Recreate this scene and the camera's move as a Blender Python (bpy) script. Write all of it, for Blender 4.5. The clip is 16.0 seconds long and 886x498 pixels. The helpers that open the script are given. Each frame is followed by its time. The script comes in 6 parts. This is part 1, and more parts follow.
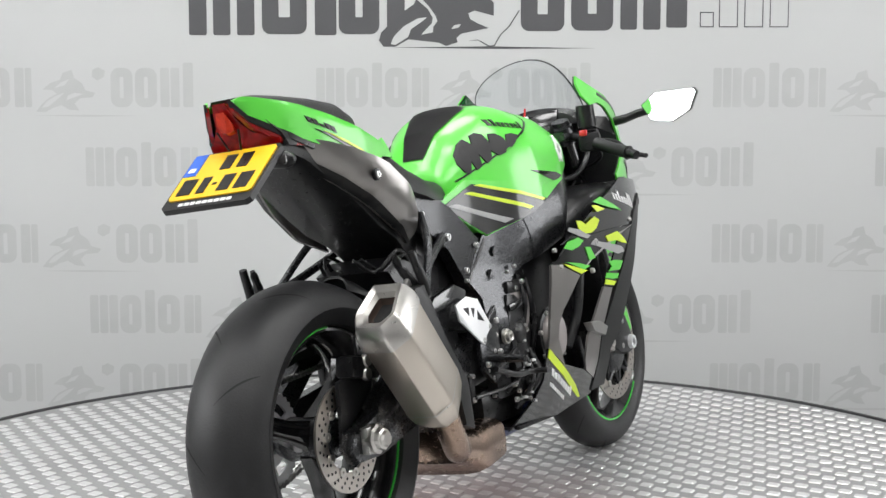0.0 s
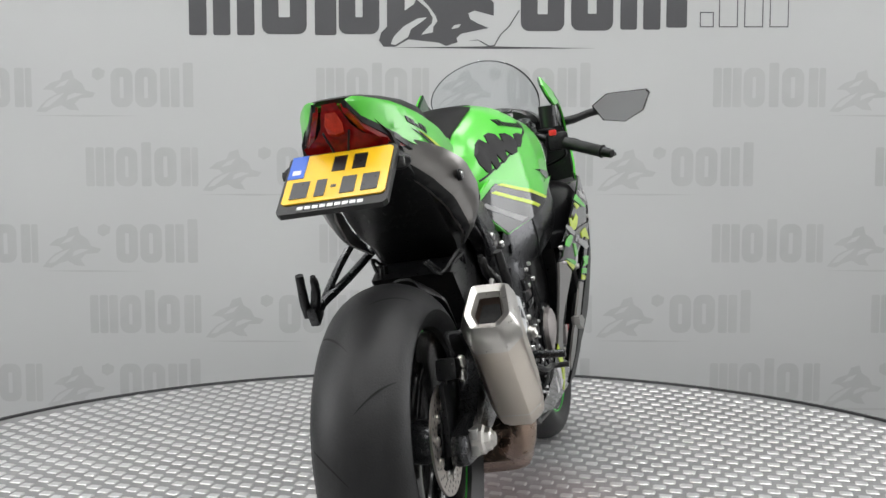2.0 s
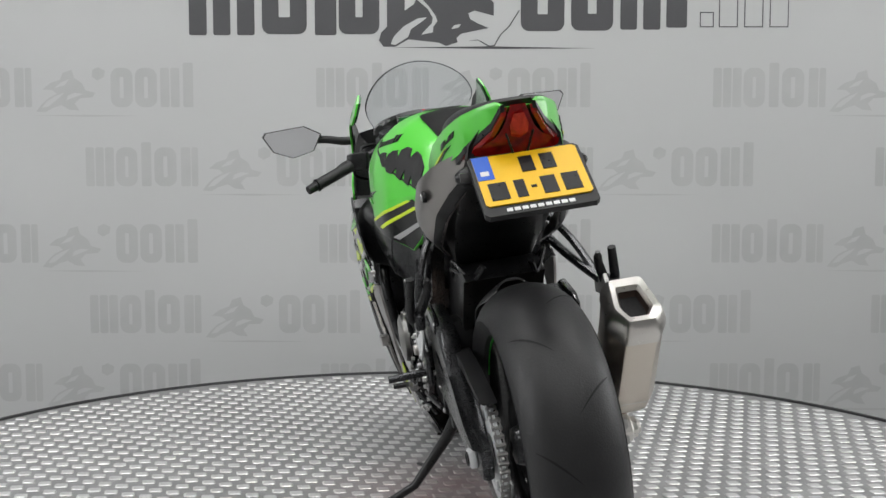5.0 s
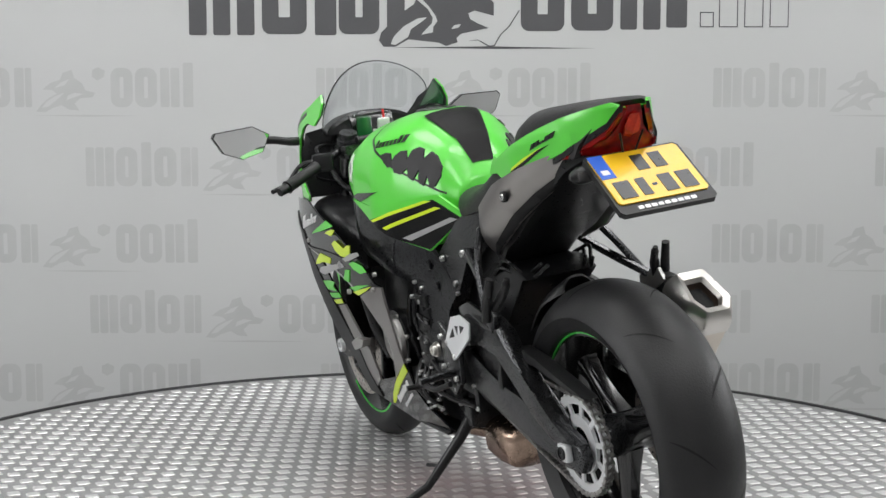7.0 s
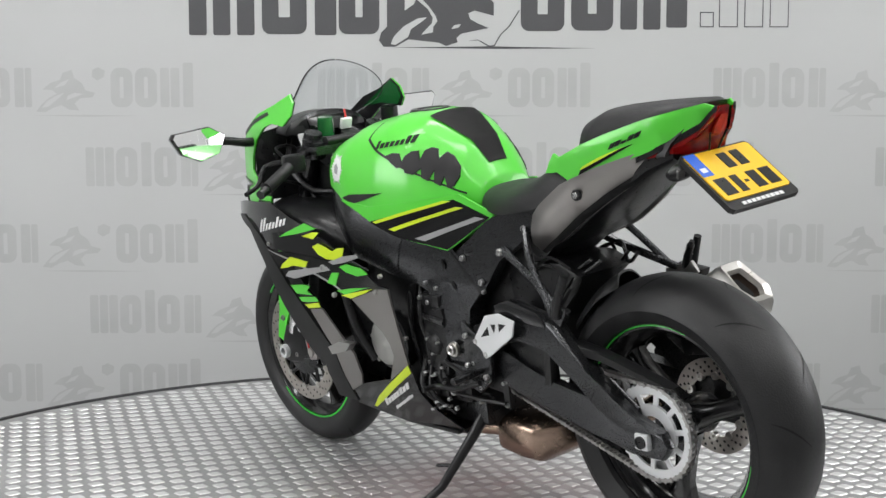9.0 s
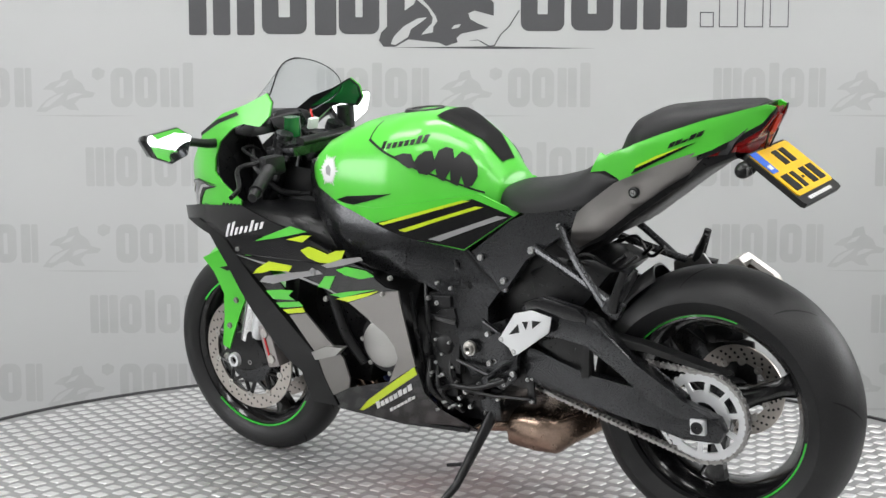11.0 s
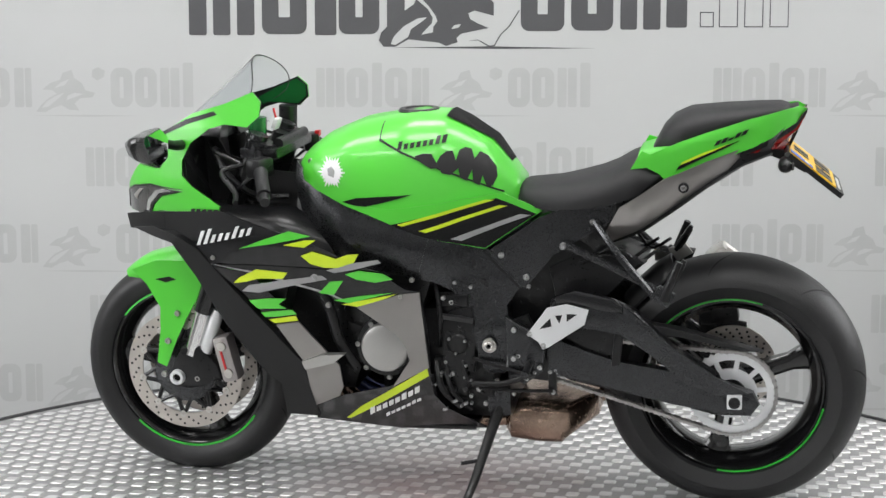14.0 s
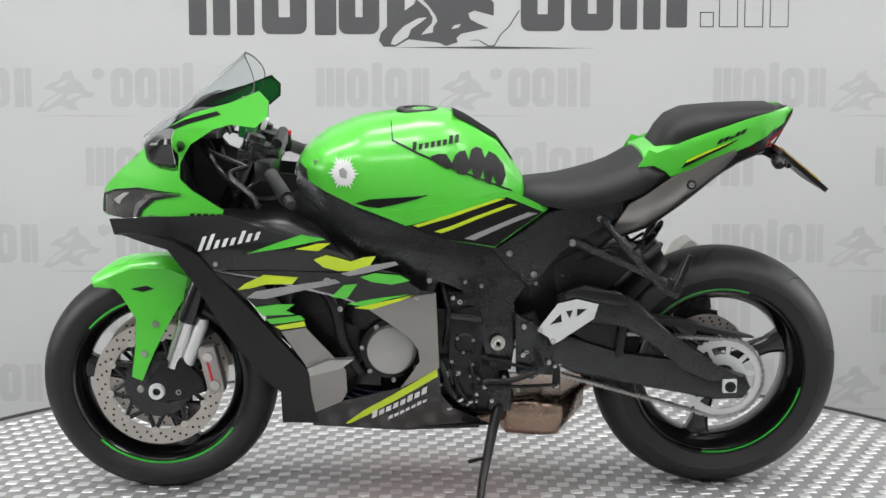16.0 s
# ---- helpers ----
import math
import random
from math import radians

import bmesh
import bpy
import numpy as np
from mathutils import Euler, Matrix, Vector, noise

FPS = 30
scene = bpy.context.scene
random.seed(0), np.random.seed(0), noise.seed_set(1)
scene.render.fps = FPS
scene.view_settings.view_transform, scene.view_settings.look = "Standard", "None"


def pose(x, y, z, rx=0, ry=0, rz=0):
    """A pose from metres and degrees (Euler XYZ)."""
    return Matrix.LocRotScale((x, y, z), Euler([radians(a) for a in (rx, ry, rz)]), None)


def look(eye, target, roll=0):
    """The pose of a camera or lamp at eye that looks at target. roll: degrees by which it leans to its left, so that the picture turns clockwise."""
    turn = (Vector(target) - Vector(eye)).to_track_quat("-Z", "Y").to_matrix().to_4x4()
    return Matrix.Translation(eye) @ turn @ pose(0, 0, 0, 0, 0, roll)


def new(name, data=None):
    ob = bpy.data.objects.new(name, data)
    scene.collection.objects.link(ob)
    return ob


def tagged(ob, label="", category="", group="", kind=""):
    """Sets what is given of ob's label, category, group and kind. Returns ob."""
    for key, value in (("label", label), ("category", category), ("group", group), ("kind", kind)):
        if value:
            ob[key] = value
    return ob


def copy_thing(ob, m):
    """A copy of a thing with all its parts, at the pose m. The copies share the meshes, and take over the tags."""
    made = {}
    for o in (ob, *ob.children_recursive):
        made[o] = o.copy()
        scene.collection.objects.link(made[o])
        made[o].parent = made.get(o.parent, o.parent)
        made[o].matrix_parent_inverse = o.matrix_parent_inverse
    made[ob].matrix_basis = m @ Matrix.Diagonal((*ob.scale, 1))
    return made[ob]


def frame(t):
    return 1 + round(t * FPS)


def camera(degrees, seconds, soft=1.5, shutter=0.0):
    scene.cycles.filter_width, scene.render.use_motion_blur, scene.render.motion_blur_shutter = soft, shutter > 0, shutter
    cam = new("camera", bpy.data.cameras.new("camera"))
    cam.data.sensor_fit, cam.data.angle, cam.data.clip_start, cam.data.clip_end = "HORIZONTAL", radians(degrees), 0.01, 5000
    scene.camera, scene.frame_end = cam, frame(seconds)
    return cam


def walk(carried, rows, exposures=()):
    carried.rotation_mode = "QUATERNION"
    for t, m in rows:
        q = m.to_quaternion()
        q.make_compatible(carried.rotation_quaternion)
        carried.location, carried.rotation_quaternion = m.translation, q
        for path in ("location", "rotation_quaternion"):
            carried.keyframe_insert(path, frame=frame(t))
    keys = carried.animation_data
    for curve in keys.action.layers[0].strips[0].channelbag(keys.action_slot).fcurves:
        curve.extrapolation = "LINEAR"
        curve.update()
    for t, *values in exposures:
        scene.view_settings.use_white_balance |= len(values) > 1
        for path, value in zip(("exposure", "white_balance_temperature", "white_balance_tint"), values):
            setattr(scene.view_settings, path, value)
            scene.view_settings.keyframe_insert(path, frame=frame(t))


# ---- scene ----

from mathutils.geometry import tessellate_polygon

# ---------------------------------------------------------------- camera
cam = camera(36.97, 16.0)
EYE = (0.0, -3.328, 0.966)
VIEW = look(EYE, (EYE[0] + 0.0027, EYE[1] + 1.0, EYE[2] - math.tan(radians(5.66))))
walk(cam, [(0, VIEW), (16, VIEW)],
     [(0, -0.10), (1, -0.24), (2, -0.42), (3.5, -0.68), (5, -0.61), (6.5, -0.46), (9, -0.33), (12.5, -0.20), (16, -0.20)])

# ---------------------------------------------------------------- light
world = bpy.data.worlds.new("studio")
world.use_nodes = True
scene.world = world
world.node_tree.nodes["Background"].inputs[0].default_value = (0.9, 0.95, 1.0, 1)
world.node_tree.nodes["Background"].inputs[1].default_value = 0.05

CEILING = 3.5
LAMPS = [(-1.6, -0.3), (1.6, -0.3), (-1.6, -2.6), (1.6, -2.6), (0.0, -1.2), (-3.2, -1.2), (3.2, -1.2), (0.0, 0.5), (0.0, -4.0)]
for lx, ly in LAMPS:
    lamp = bpy.data.lights.new("ceiling_lamp", "AREA")
    lamp.shape, lamp.size, lamp.size_y, lamp.energy = "RECTANGLE", 1.2, 0.6, 17
    lamp.color = (0.985, 0.99, 1.0)
    ob = new("ceiling_lamp", lamp)
    ob.matrix_world = look((lx, ly, CEILING - 0.09), (lx, ly, 0))


# two large soft lights stand at the sides of the turntable
SOFTBOXES = [(-3.6, -1.1, -66, 1.5, 41), (3.7, 0.40, 110, 1.65, 29)]
for lx, ly, turn, lz, watts in SOFTBOXES:
    lamp = bpy.data.lights.new("soft_lamp", "AREA")
    lamp.shape, lamp.size, lamp.size_y, lamp.energy = "RECTANGLE", 2.3, 1.5, watts
    lamp.color = (0.985, 0.99, 1.0)
    ob = new("soft_lamp", lamp)
    face = Vector((-math.sin(radians(turn)), math.cos(radians(turn)), 0))
    spot = Vector((lx, ly, lz)) + face * 0.055
    ob.matrix_world = look(spot, spot + face)


# ---------------------------------------------------------------- materials
def mat(name, color, rough=0.5, metal=0.0, coat=0.0, var=0.12, scale=9.0, fine=140.0, bump=0.04, rvar=0.12, glow=0.0, alpha=1.0, trans=0.0, coat_rough=0.05, spec=0.5):
    m = bpy.data.materials.new(name)
    m.use_nodes = True
    nt = m.node_tree
    b = nt.nodes["Principled BSDF"]
    geo = nt.nodes.new("ShaderNodeTexCoord")
    big = nt.nodes.new("ShaderNodeTexNoise")
    big.inputs["Scale"].default_value, big.inputs["Detail"].default_value = scale, 5
    small = nt.nodes.new("ShaderNodeTexNoise")
    small.inputs["Scale"].default_value, small.inputs["Detail"].default_value = fine, 3
    for n in (big, small):
        nt.links.new(geo.outputs["Object"], n.inputs["Vector"])
    mix = nt.nodes.new("ShaderNodeMix")
    mix.data_type = "RGBA"
    lo = [max(0, c * (1 - var)) for c in color]
    hi = [min(1, c * (1 + var)) for c in color]
    mix.inputs[6].default_value, mix.inputs[7].default_value = (*lo, 1), (*hi, 1)
    nt.links.new(big.outputs["Fac"], mix.inputs[0])
    nt.links.new(mix.outputs[2], b.inputs["Base Color"])
    ramp = nt.nodes.new("ShaderNodeMapRange")
    ramp.inputs[3].default_value, ramp.inputs[4].default_value = max(0.02, rough - rvar), min(1, rough + rvar)
    nt.links.new(small.outputs["Fac"], ramp.inputs[0])
    nt.links.new(ramp.outputs[0], b.inputs["Roughness"])
    if bump:
        bn = nt.nodes.new("ShaderNodeBump")
        bn.inputs["Strength"].default_value, bn.inputs["Distance"].default_value = bump, 0.002
        nt.links.new(small.outputs["Fac"], bn.inputs["Height"])
        nt.links.new(bn.outputs[0], b.inputs["Normal"])
    b.inputs["Metallic"].default_value = metal
    b.inputs["Coat Weight"].default_value = coat
    b.inputs["Coat Roughness"].default_value = coat_rough
    b.inputs["Specular IOR Level"].default_value = spec
    b.inputs["Alpha"].default_value = alpha
    b.inputs["Transmission Weight"].default_value = trans
    if glow:
        b.inputs["Emission Color"].default_value = (*color, 1)
        b.inputs["Emission Strength"].default_value = glow
    return m


GREEN = mat("green_paint", (0.090, 0.62, 0.042), 0.36, coat=0.7, var=0.05, bump=0.0, rvar=0.03, coat_rough=0.16)
BLACK = mat("satin_black", (0.0095, 0.0095, 0.0102), 0.30, var=0.3, bump=0, rvar=0.08, spec=0.38)
FRAME = mat("frame_black", (0.050, 0.051, 0.054), 0.28, metal=0.85, coat=0.25, var=0.25, scale=14, fine=320, bump=0.02, rvar=0.06, coat_rough=0.10)
PLASTIC = mat("grained_black_plastic", (0.0125, 0.0125, 0.013), 0.40, var=0.3, fine=420, bump=0.05, rvar=0.08, spec=0.34)
GLOSS = mat("gloss_black", (0.005, 0.005, 0.0055), 0.16, coat=0.35, var=0.2, bump=0, rvar=0.03)
DARKGREY = mat("dark_grey_paint", (0.010, 0.010, 0.011), 0.16, coat=0.5, var=0.15, bump=0, rvar=0.03)
GREY = mat("grey_metal_paint", (0.30, 0.285, 0.275), 0.34, metal=0.85, coat=0.45, var=0.12, fine=500, bump=0.02)
DECALGREY = mat("grey_decal", (0.32, 0.32, 0.32), 0.35, coat=0.4, var=0.06, bump=0)
YELLOW = mat("yellow_decal", (0.62, 0.80, 0.02), 0.35, coat=0.5, var=0.05, bump=0)
WHITE = mat("white_decal", (0.8, 0.8, 0.8), 0.4, coat=0.2, var=0.06, bump=0)
RUBBER = mat("tyre_rubber", (0.0130, 0.0130, 0.0138), 0.48, var=0.5, scale=14, fine=260, bump=0.25, spec=0.46)
GROOVE = mat("tread_groove_rubber", (0.004, 0.004, 0.004), 0.8, bump=0)
VINYL = mat("seat_vinyl", (0.010, 0.0098, 0.0108), 0.50, var=0.25, fine=700, bump=0.3, spec=0.4)
PADRUB = mat("pad_rubber", (0.013, 0.0125, 0.0135), 0.48, var=0.3, fine=520, bump=0.4, spec=0.4)
STEEL = mat("brushed_steel", (0.62, 0.60, 0.57), 0.32, metal=1.0, var=0.12, bump=0.03)
CANSTEEL = mat("can_steel", (0.62, 0.565, 0.50), 0.33, metal=1.0, var=0.14, scale=5, fine=300, bump=0.04, rvar=0.06)
BOLTM = mat("bolt_steel", (0.55, 0.55, 0.55), 0.3, metal=1.0, var=0.2, scale=40, bump=0.05)
CHROME = mat("chrome", (0.80, 0.80, 0.80), 0.12, metal=1.0, var=0.04, bump=0, rvar=0.04)
ALU = mat("cast_alu", (0.46, 0.455, 0.44), 0.40, metal=0.9, var=0.12, bump=0.08)
WHITEALU = mat("silver_plate", (0.78, 0.79, 0.80), 0.40, metal=0.45, var=0.06, bump=0.02)
BRONZE = mat("heated_steel", (0.36, 0.262, 0.205), 0.26, metal=1.0, var=0.45, scale=6, fine=60, bump=0.02, rvar=0.05)
MOUTHBROWN = mat("dark_brown_steel", (0.05, 0.034, 0.027), 0.45, metal=0.6, var=0.4, bump=0.05)
DISC = mat("disc_steel", (0.56, 0.52, 0.48), 0.36, metal=1.0, var=0.12, scale=20, bump=0.04)
CHAINM = mat("chain_steel", (0.40, 0.39, 0.38), 0.34, metal=1.0, var=0.25, bump=0.1)
CALIPER = mat("caliper_grey", (0.42, 0.39, 0.38), 0.45, metal=0.6, var=0.15, bump=0.05)
REDM = mat("red_plastic", (0.62, 0.02, 0.02), 0.35, coat=0.3, bump=0)
# lens red, deepened by the shade under the overhanging tail cowl
REDLENS = mat("shaded_red_lens", (0.25, 0.004, 0.004), 0.18, coat=0.3, var=0.9, scale=60, fine=110, bump=0.4)
ORANGELENS = mat("orange_lens", (0.58, 0.035, 0.012), 0.16, coat=0.4, var=0.9, scale=60, fine=110, bump=0.5)
LAMPGLASS = mat("lamp_glass", (0.075, 0.073, 0.072), 0.12, metal=0.3, coat=0.8, var=0.9, scale=30, bump=0)
PLATEY = mat("plate_yellow", (0.88, 0.52, 0.006), 0.42, coat=0.2, var=0.05, bump=0.02)
PLATEB = mat("plate_blue", (0.03, 0.13, 0.62), 0.42, var=0.05, bump=0)
MIRRORM = mat("mirror_glass", (0.90, 0.91, 0.92), 0.03, metal=1.0, var=0.02, bump=0, rvar=0.01)
# reservoir's own dark green; on the cowl lining it paints in the shade
DARKGREEN = mat("green_reservoir_shaded_lining", (0.012, 0.13, 0.03), 0.2, coat=0.6, bump=0)
SPRING = mat("spring_green", (0.05, 0.62, 0.06), 0.35, coat=0.4, bump=0)
BLUEM = mat("blued_steel", (0.06, 0.075, 0.17), 0.3, metal=0.9, var=0.5, bump=0.03)

SCREEN = mat("screen_acrylic", (0.90, 0.92, 0.93), 0.03, var=0.02, bump=0, rvar=0.01, trans=1.0)
SCREEN.node_tree.nodes["Principled BSDF"].inputs["IOR"].default_value = 1.12

# one aluminium: shade of the gaps and highlight of the bumps put into colour
PLATE = mat("tread_plate_shaded_base", (0.31, 0.31, 0.31), 0.5, metal=0.35, var=0.25, scale=3, fine=90, bump=0.15)
TREAD = mat("tread_bump_highlit", (0.70, 0.70, 0.70), 0.40, metal=0.65, var=0.15, scale=5, fine=120, bump=0.10)


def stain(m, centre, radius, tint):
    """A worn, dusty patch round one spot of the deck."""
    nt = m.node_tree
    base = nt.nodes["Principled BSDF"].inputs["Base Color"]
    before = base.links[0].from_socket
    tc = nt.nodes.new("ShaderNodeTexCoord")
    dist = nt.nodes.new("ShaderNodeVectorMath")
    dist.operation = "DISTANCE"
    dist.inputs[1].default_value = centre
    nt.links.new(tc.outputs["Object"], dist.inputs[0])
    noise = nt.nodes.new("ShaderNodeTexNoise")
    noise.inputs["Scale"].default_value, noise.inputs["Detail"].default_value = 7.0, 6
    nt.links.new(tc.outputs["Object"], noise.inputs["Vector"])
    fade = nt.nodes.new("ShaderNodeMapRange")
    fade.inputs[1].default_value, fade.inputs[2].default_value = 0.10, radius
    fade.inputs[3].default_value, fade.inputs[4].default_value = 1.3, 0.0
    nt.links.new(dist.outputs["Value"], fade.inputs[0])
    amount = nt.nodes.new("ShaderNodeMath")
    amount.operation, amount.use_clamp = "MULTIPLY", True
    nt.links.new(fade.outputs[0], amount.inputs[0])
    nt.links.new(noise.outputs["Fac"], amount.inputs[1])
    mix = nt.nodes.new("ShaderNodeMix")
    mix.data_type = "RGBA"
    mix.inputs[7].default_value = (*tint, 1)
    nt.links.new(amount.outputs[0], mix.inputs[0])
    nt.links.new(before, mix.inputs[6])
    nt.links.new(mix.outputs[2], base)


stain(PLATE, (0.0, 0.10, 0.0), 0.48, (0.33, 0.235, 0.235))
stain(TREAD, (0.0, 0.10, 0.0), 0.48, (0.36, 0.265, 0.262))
RIMBLACK = mat("rubber_edge", (0.025, 0.025, 0.027), 0.6, bump=0.1)
BANNER = mat("banner_vinyl", (0.500, 0.508, 0.506), 0.62, var=0.03, scale=1.3, fine=300, bump=0.03)
PRINTDARK = mat("print_dark_grey", (0.075, 0.075, 0.08), 0.6, var=0.08, bump=0.02)
PRINTLIGHT = mat("print_light_grey", (0.436, 0.442, 0.440), 0.62, var=0.09, scale=9, bump=0.02)


def hang(m):
    """Faint upright folds of the hanging vinyl."""
    nt = m.node_tree
    tc = nt.nodes.new("ShaderNodeTexCoord")
    stretch = nt.nodes.new("ShaderNodeMapping")
    stretch.inputs["Scale"].default_value = (2.4, 1.0, 0.22)
    noise = nt.nodes.new("ShaderNodeTexNoise")
    noise.inputs["Scale"].default_value, noise.inputs["Detail"].default_value = 1.0, 2
    fold = nt.nodes.new("ShaderNodeBump")
    fold.inputs["Strength"].default_value, fold.inputs["Distance"].default_value = 0.5, 0.04
    nt.links.new(tc.outputs["Object"], stretch.inputs["Vector"])
    nt.links.new(stretch.outputs[0], noise.inputs["Vector"])
    nt.links.new(noise.outputs["Fac"], fold.inputs["Height"])
    normal = nt.nodes["Principled BSDF"].inputs["Normal"]
    nt.links.new(normal.links[0].from_socket, fold.inputs["Normal"])
    nt.links.new(fold.outputs[0], normal)


for printed_vinyl in (BANNER, PRINTDARK, PRINTLIGHT):
    hang(printed_vinyl)
WALLM = mat("white_wall", (0.74, 0.74, 0.73), 0.7, var=0.04, scale=2, bump=0.06)
PALEWALL = mat("pale_wall", (0.66, 0.66, 0.665), 0.75, var=0.06, scale=2, bump=0.06)
CEILM = mat("white_ceiling", (0.80, 0.80, 0.79), 0.8, var=0.03, scale=2, bump=0.05)
FLOORM = mat("grey_floor", (0.10, 0.10, 0.10), 0.55, var=0.15, scale=3, bump=0.1)
SOFTGLOW = mat("soft_diffuser", (0.985, 0.99, 1.0), 0.6, var=0.0, bump=0, glow=2.4)
PANELGLOW = mat("lamp_diffuser", (1.0, 0.985, 0.96), 0.6, var=0.0, bump=0, glow=6.0)


# ---------------------------------------------------------------- mesh helpers
DROP = 0.035  # side pieces hang lower the further out they sit


def part(name, bm, material, parent=None, label="", smooth=40):
    bmesh.ops.recalc_face_normals(bm, faces=bm.faces[:])
    me = bpy.data.meshes.new(name)
    bm.to_mesh(me)
    bm.free()
    if smooth:
        me.shade_smooth()
        me.set_sharp_from_angle(angle=radians(smooth))
    me.materials.append(material)
    ob = new(name, me)
    ob.parent = parent
    if label:
        ob["label"] = label
    return ob


def interp(x, table):
    return float(np.interp(x, [a for a, _ in table], [b for _, b in table]))


def box(bm, c, s, bevel=0.004, turn=(0, 0, 0)):
    m = pose(*c, *turn) @ Matrix.Diagonal((*s, 1))
    vs = bmesh.ops.create_cube(bm, size=1.0, matrix=m)["verts"]
    if bevel:
        es = list({e for v in vs for e in v.link_edges})
        bmesh.ops.bevel(bm, geom=es, offset=min(bevel, min(s) * 0.45), segments=2, affect="EDGES", profile=0.6)
    return bm


def prism(bm, outline, y0, y1, bevel=0.003):
    """A plate with an outline in x and z between two values of y."""
    if y0 * y1 > 0:
        outline = [(x, z - DROP * abs(y0)) for x, z in outline]
    a = [bm.verts.new((x, y0, z)) for x, z in outline]
    b = [bm.verts.new((x, y1, z)) for x, z in outline]
    n = len(a)
    faces = [bm.faces.new(a), bm.faces.new(b[::-1])]
    for i in range(n):
        faces.append(bm.faces.new((a[i], b[i], b[(i + 1) % n], a[(i + 1) % n])))
    if bevel:
        es = list({e for f in faces[:2] for e in f.edges})
        bmesh.ops.bevel(bm, geom=es, offset=bevel, segments=2, affect="EDGES", profile=0.6)
    return bm


def panel(outline, half_width, side, thick=0.004, lift=0.0, cell=0.022, bm=None):
    """A curved sheet: an outline in x and z, laid on y = side * half_width(x, z)."""
    own = bmesh.new()
    vs = [own.verts.new((x, 0, z)) for x, z in outline]
    for tri in tessellate_polygon([[Vector((x, z, 0)) for x, z in outline]]):
        own.faces.new([vs[k] for k in tri])
    for axis in (0, 2):
        vals = [p[0 if axis == 0 else 1] for p in outline]
        k = math.floor(min(vals) / cell) + 1
        while k * cell < max(vals):
            co, no = [0, 0, 0], [0, 0, 0]
            co[axis], no[axis] = k * cell, 1
            bmesh.ops.bisect_plane(own, geom=own.verts[:] + own.edges[:] + own.faces[:], dist=1e-6, plane_co=co, plane_no=no)
            k += 1
    bmesh.ops.remove_doubles(own, verts=own.verts[:], dist=1e-5)
    bmesh.ops.triangulate(own, faces=[f for f in own.faces if len(f.verts) > 4])
    outer = {v: (v.co.x, v.co.z) for v in own.verts}
    own.verts.index_update()
    bm = bm or bmesh.new()
    lo, hi = {}, {}
    for v, (x, z) in outer.items():
        z -= DROP * half_width(x, z)
        w = half_width(x, z) + lift
        hi[v] = bm.verts.new((x, side * w, z))
        lo[v] = bm.verts.new((x, side * (w - thick), z))
    for f in own.faces:
        bm.faces.new([hi[v] for v in f.verts])
        bm.faces.new([lo[v] for v in reversed(f.verts)])
    for e in own.edges:
        if len(e.link_faces) == 1:
            a, b = e.verts
            bm.faces.new((hi[a], hi[b], lo[b], lo[a]))
    own.free()
    return bm


def loft(bm, rings, caps=True, closed=True):
    rows = [[bm.verts.new(p) for p in r] for r in rings]
    n = len(rows[0])
    for a, b in zip(rows, rows[1:]):
        for i in range(n if closed else n - 1):
            bm.faces.new((a[i], a[(i + 1) % n], b[(i + 1) % n], b[i]))
    if caps and closed:
        bm.faces.new(rows[0])
        bm.faces.new(rows[-1][::-1])
    return bm


def tube(bm, pts, r, n=10, caps=True):
    """A round bar through points; r is one radius or one for each point."""
    pts = [Vector(p) for p in pts]
    rs = r if isinstance(r, (list, tuple)) else [r] * len(pts)
    up = Vector((0, 0, 1))
    rings = []
    for i, p in enumerate(pts):
        d = (pts[min(i + 1, len(pts) - 1)] - pts[max(i - 1, 0)]).normalized()
        a = d.cross(up)
        a = a.normalized() if a.length > 0.05 else d.cross(Vector((0, 1, 0))).normalized()
        if rings and a.dot(last) < 0:
            a = -a
        last = a
        b = d.cross(a)
        rings.append([p + rs[i] * (a * math.cos(q) + b * math.sin(q)) for q in (2 * math.pi * k / n for k in range(n))])
    return loft(bm, rings, caps)


def bend(pts, steps=6):
    """A smooth line through points."""
    p = [Vector(q) for q in pts]
    p = [2 * p[0] - p[1]] + p + [2 * p[-1] - p[-2]]
    res = []
    for i in range(1, len(p) - 2):
        for k in range(steps):
            t = k / steps
            a, b, c, d = p[i - 1:i + 3]
            res.append(0.5 * (2 * b + (c - a) * t + (2 * a - 5 * b + 4 * c - d) * t * t + (3 * b - a - 3 * c + d) * t ** 3))
    return res + [p[-2]]


def lathe(bm, c, profile, n=72, closed=False):
    """A ring turned about the y axis through c; the profile gives (radius, y)."""
    cx, cy, cz = c
    rings = []
    for k in range(n):
        a = 2 * math.pi * k / n
        rings.append([(cx + r * math.cos(a), cy + y, cz + r * math.sin(a)) for r, y in profile])
    rows = [[bm.verts.new(p) for p in r] for r in rings]
    m = len(profile)
    for k in range(n):
        a, b = rows[k], rows[(k + 1) % n]
        for i in range(m if closed else m - 1):
            bm.faces.new((a[i], a[(i + 1) % m], b[(i + 1) % m], b[i]))
    return bm


def bolt(name, c, r, material, parent, side=-1, label=""):
    bm = bmesh.new()
    c = (c[0], c[1], c[2] - DROP * abs(c[1]))
    lathe(bm, c, [(0.0005, side * 0.002), (r * 0.45, side * 0.002), (r * 0.5, side * 0.005), (r * 0.85, side * 0.005), (r, side * 0.003), (r, -side * 0.004)], 14)
    return part(name, bm, material, parent, label)


def cyl(bm, a, b, r, n=20):
    return tube(bm, [a, b], r, n)


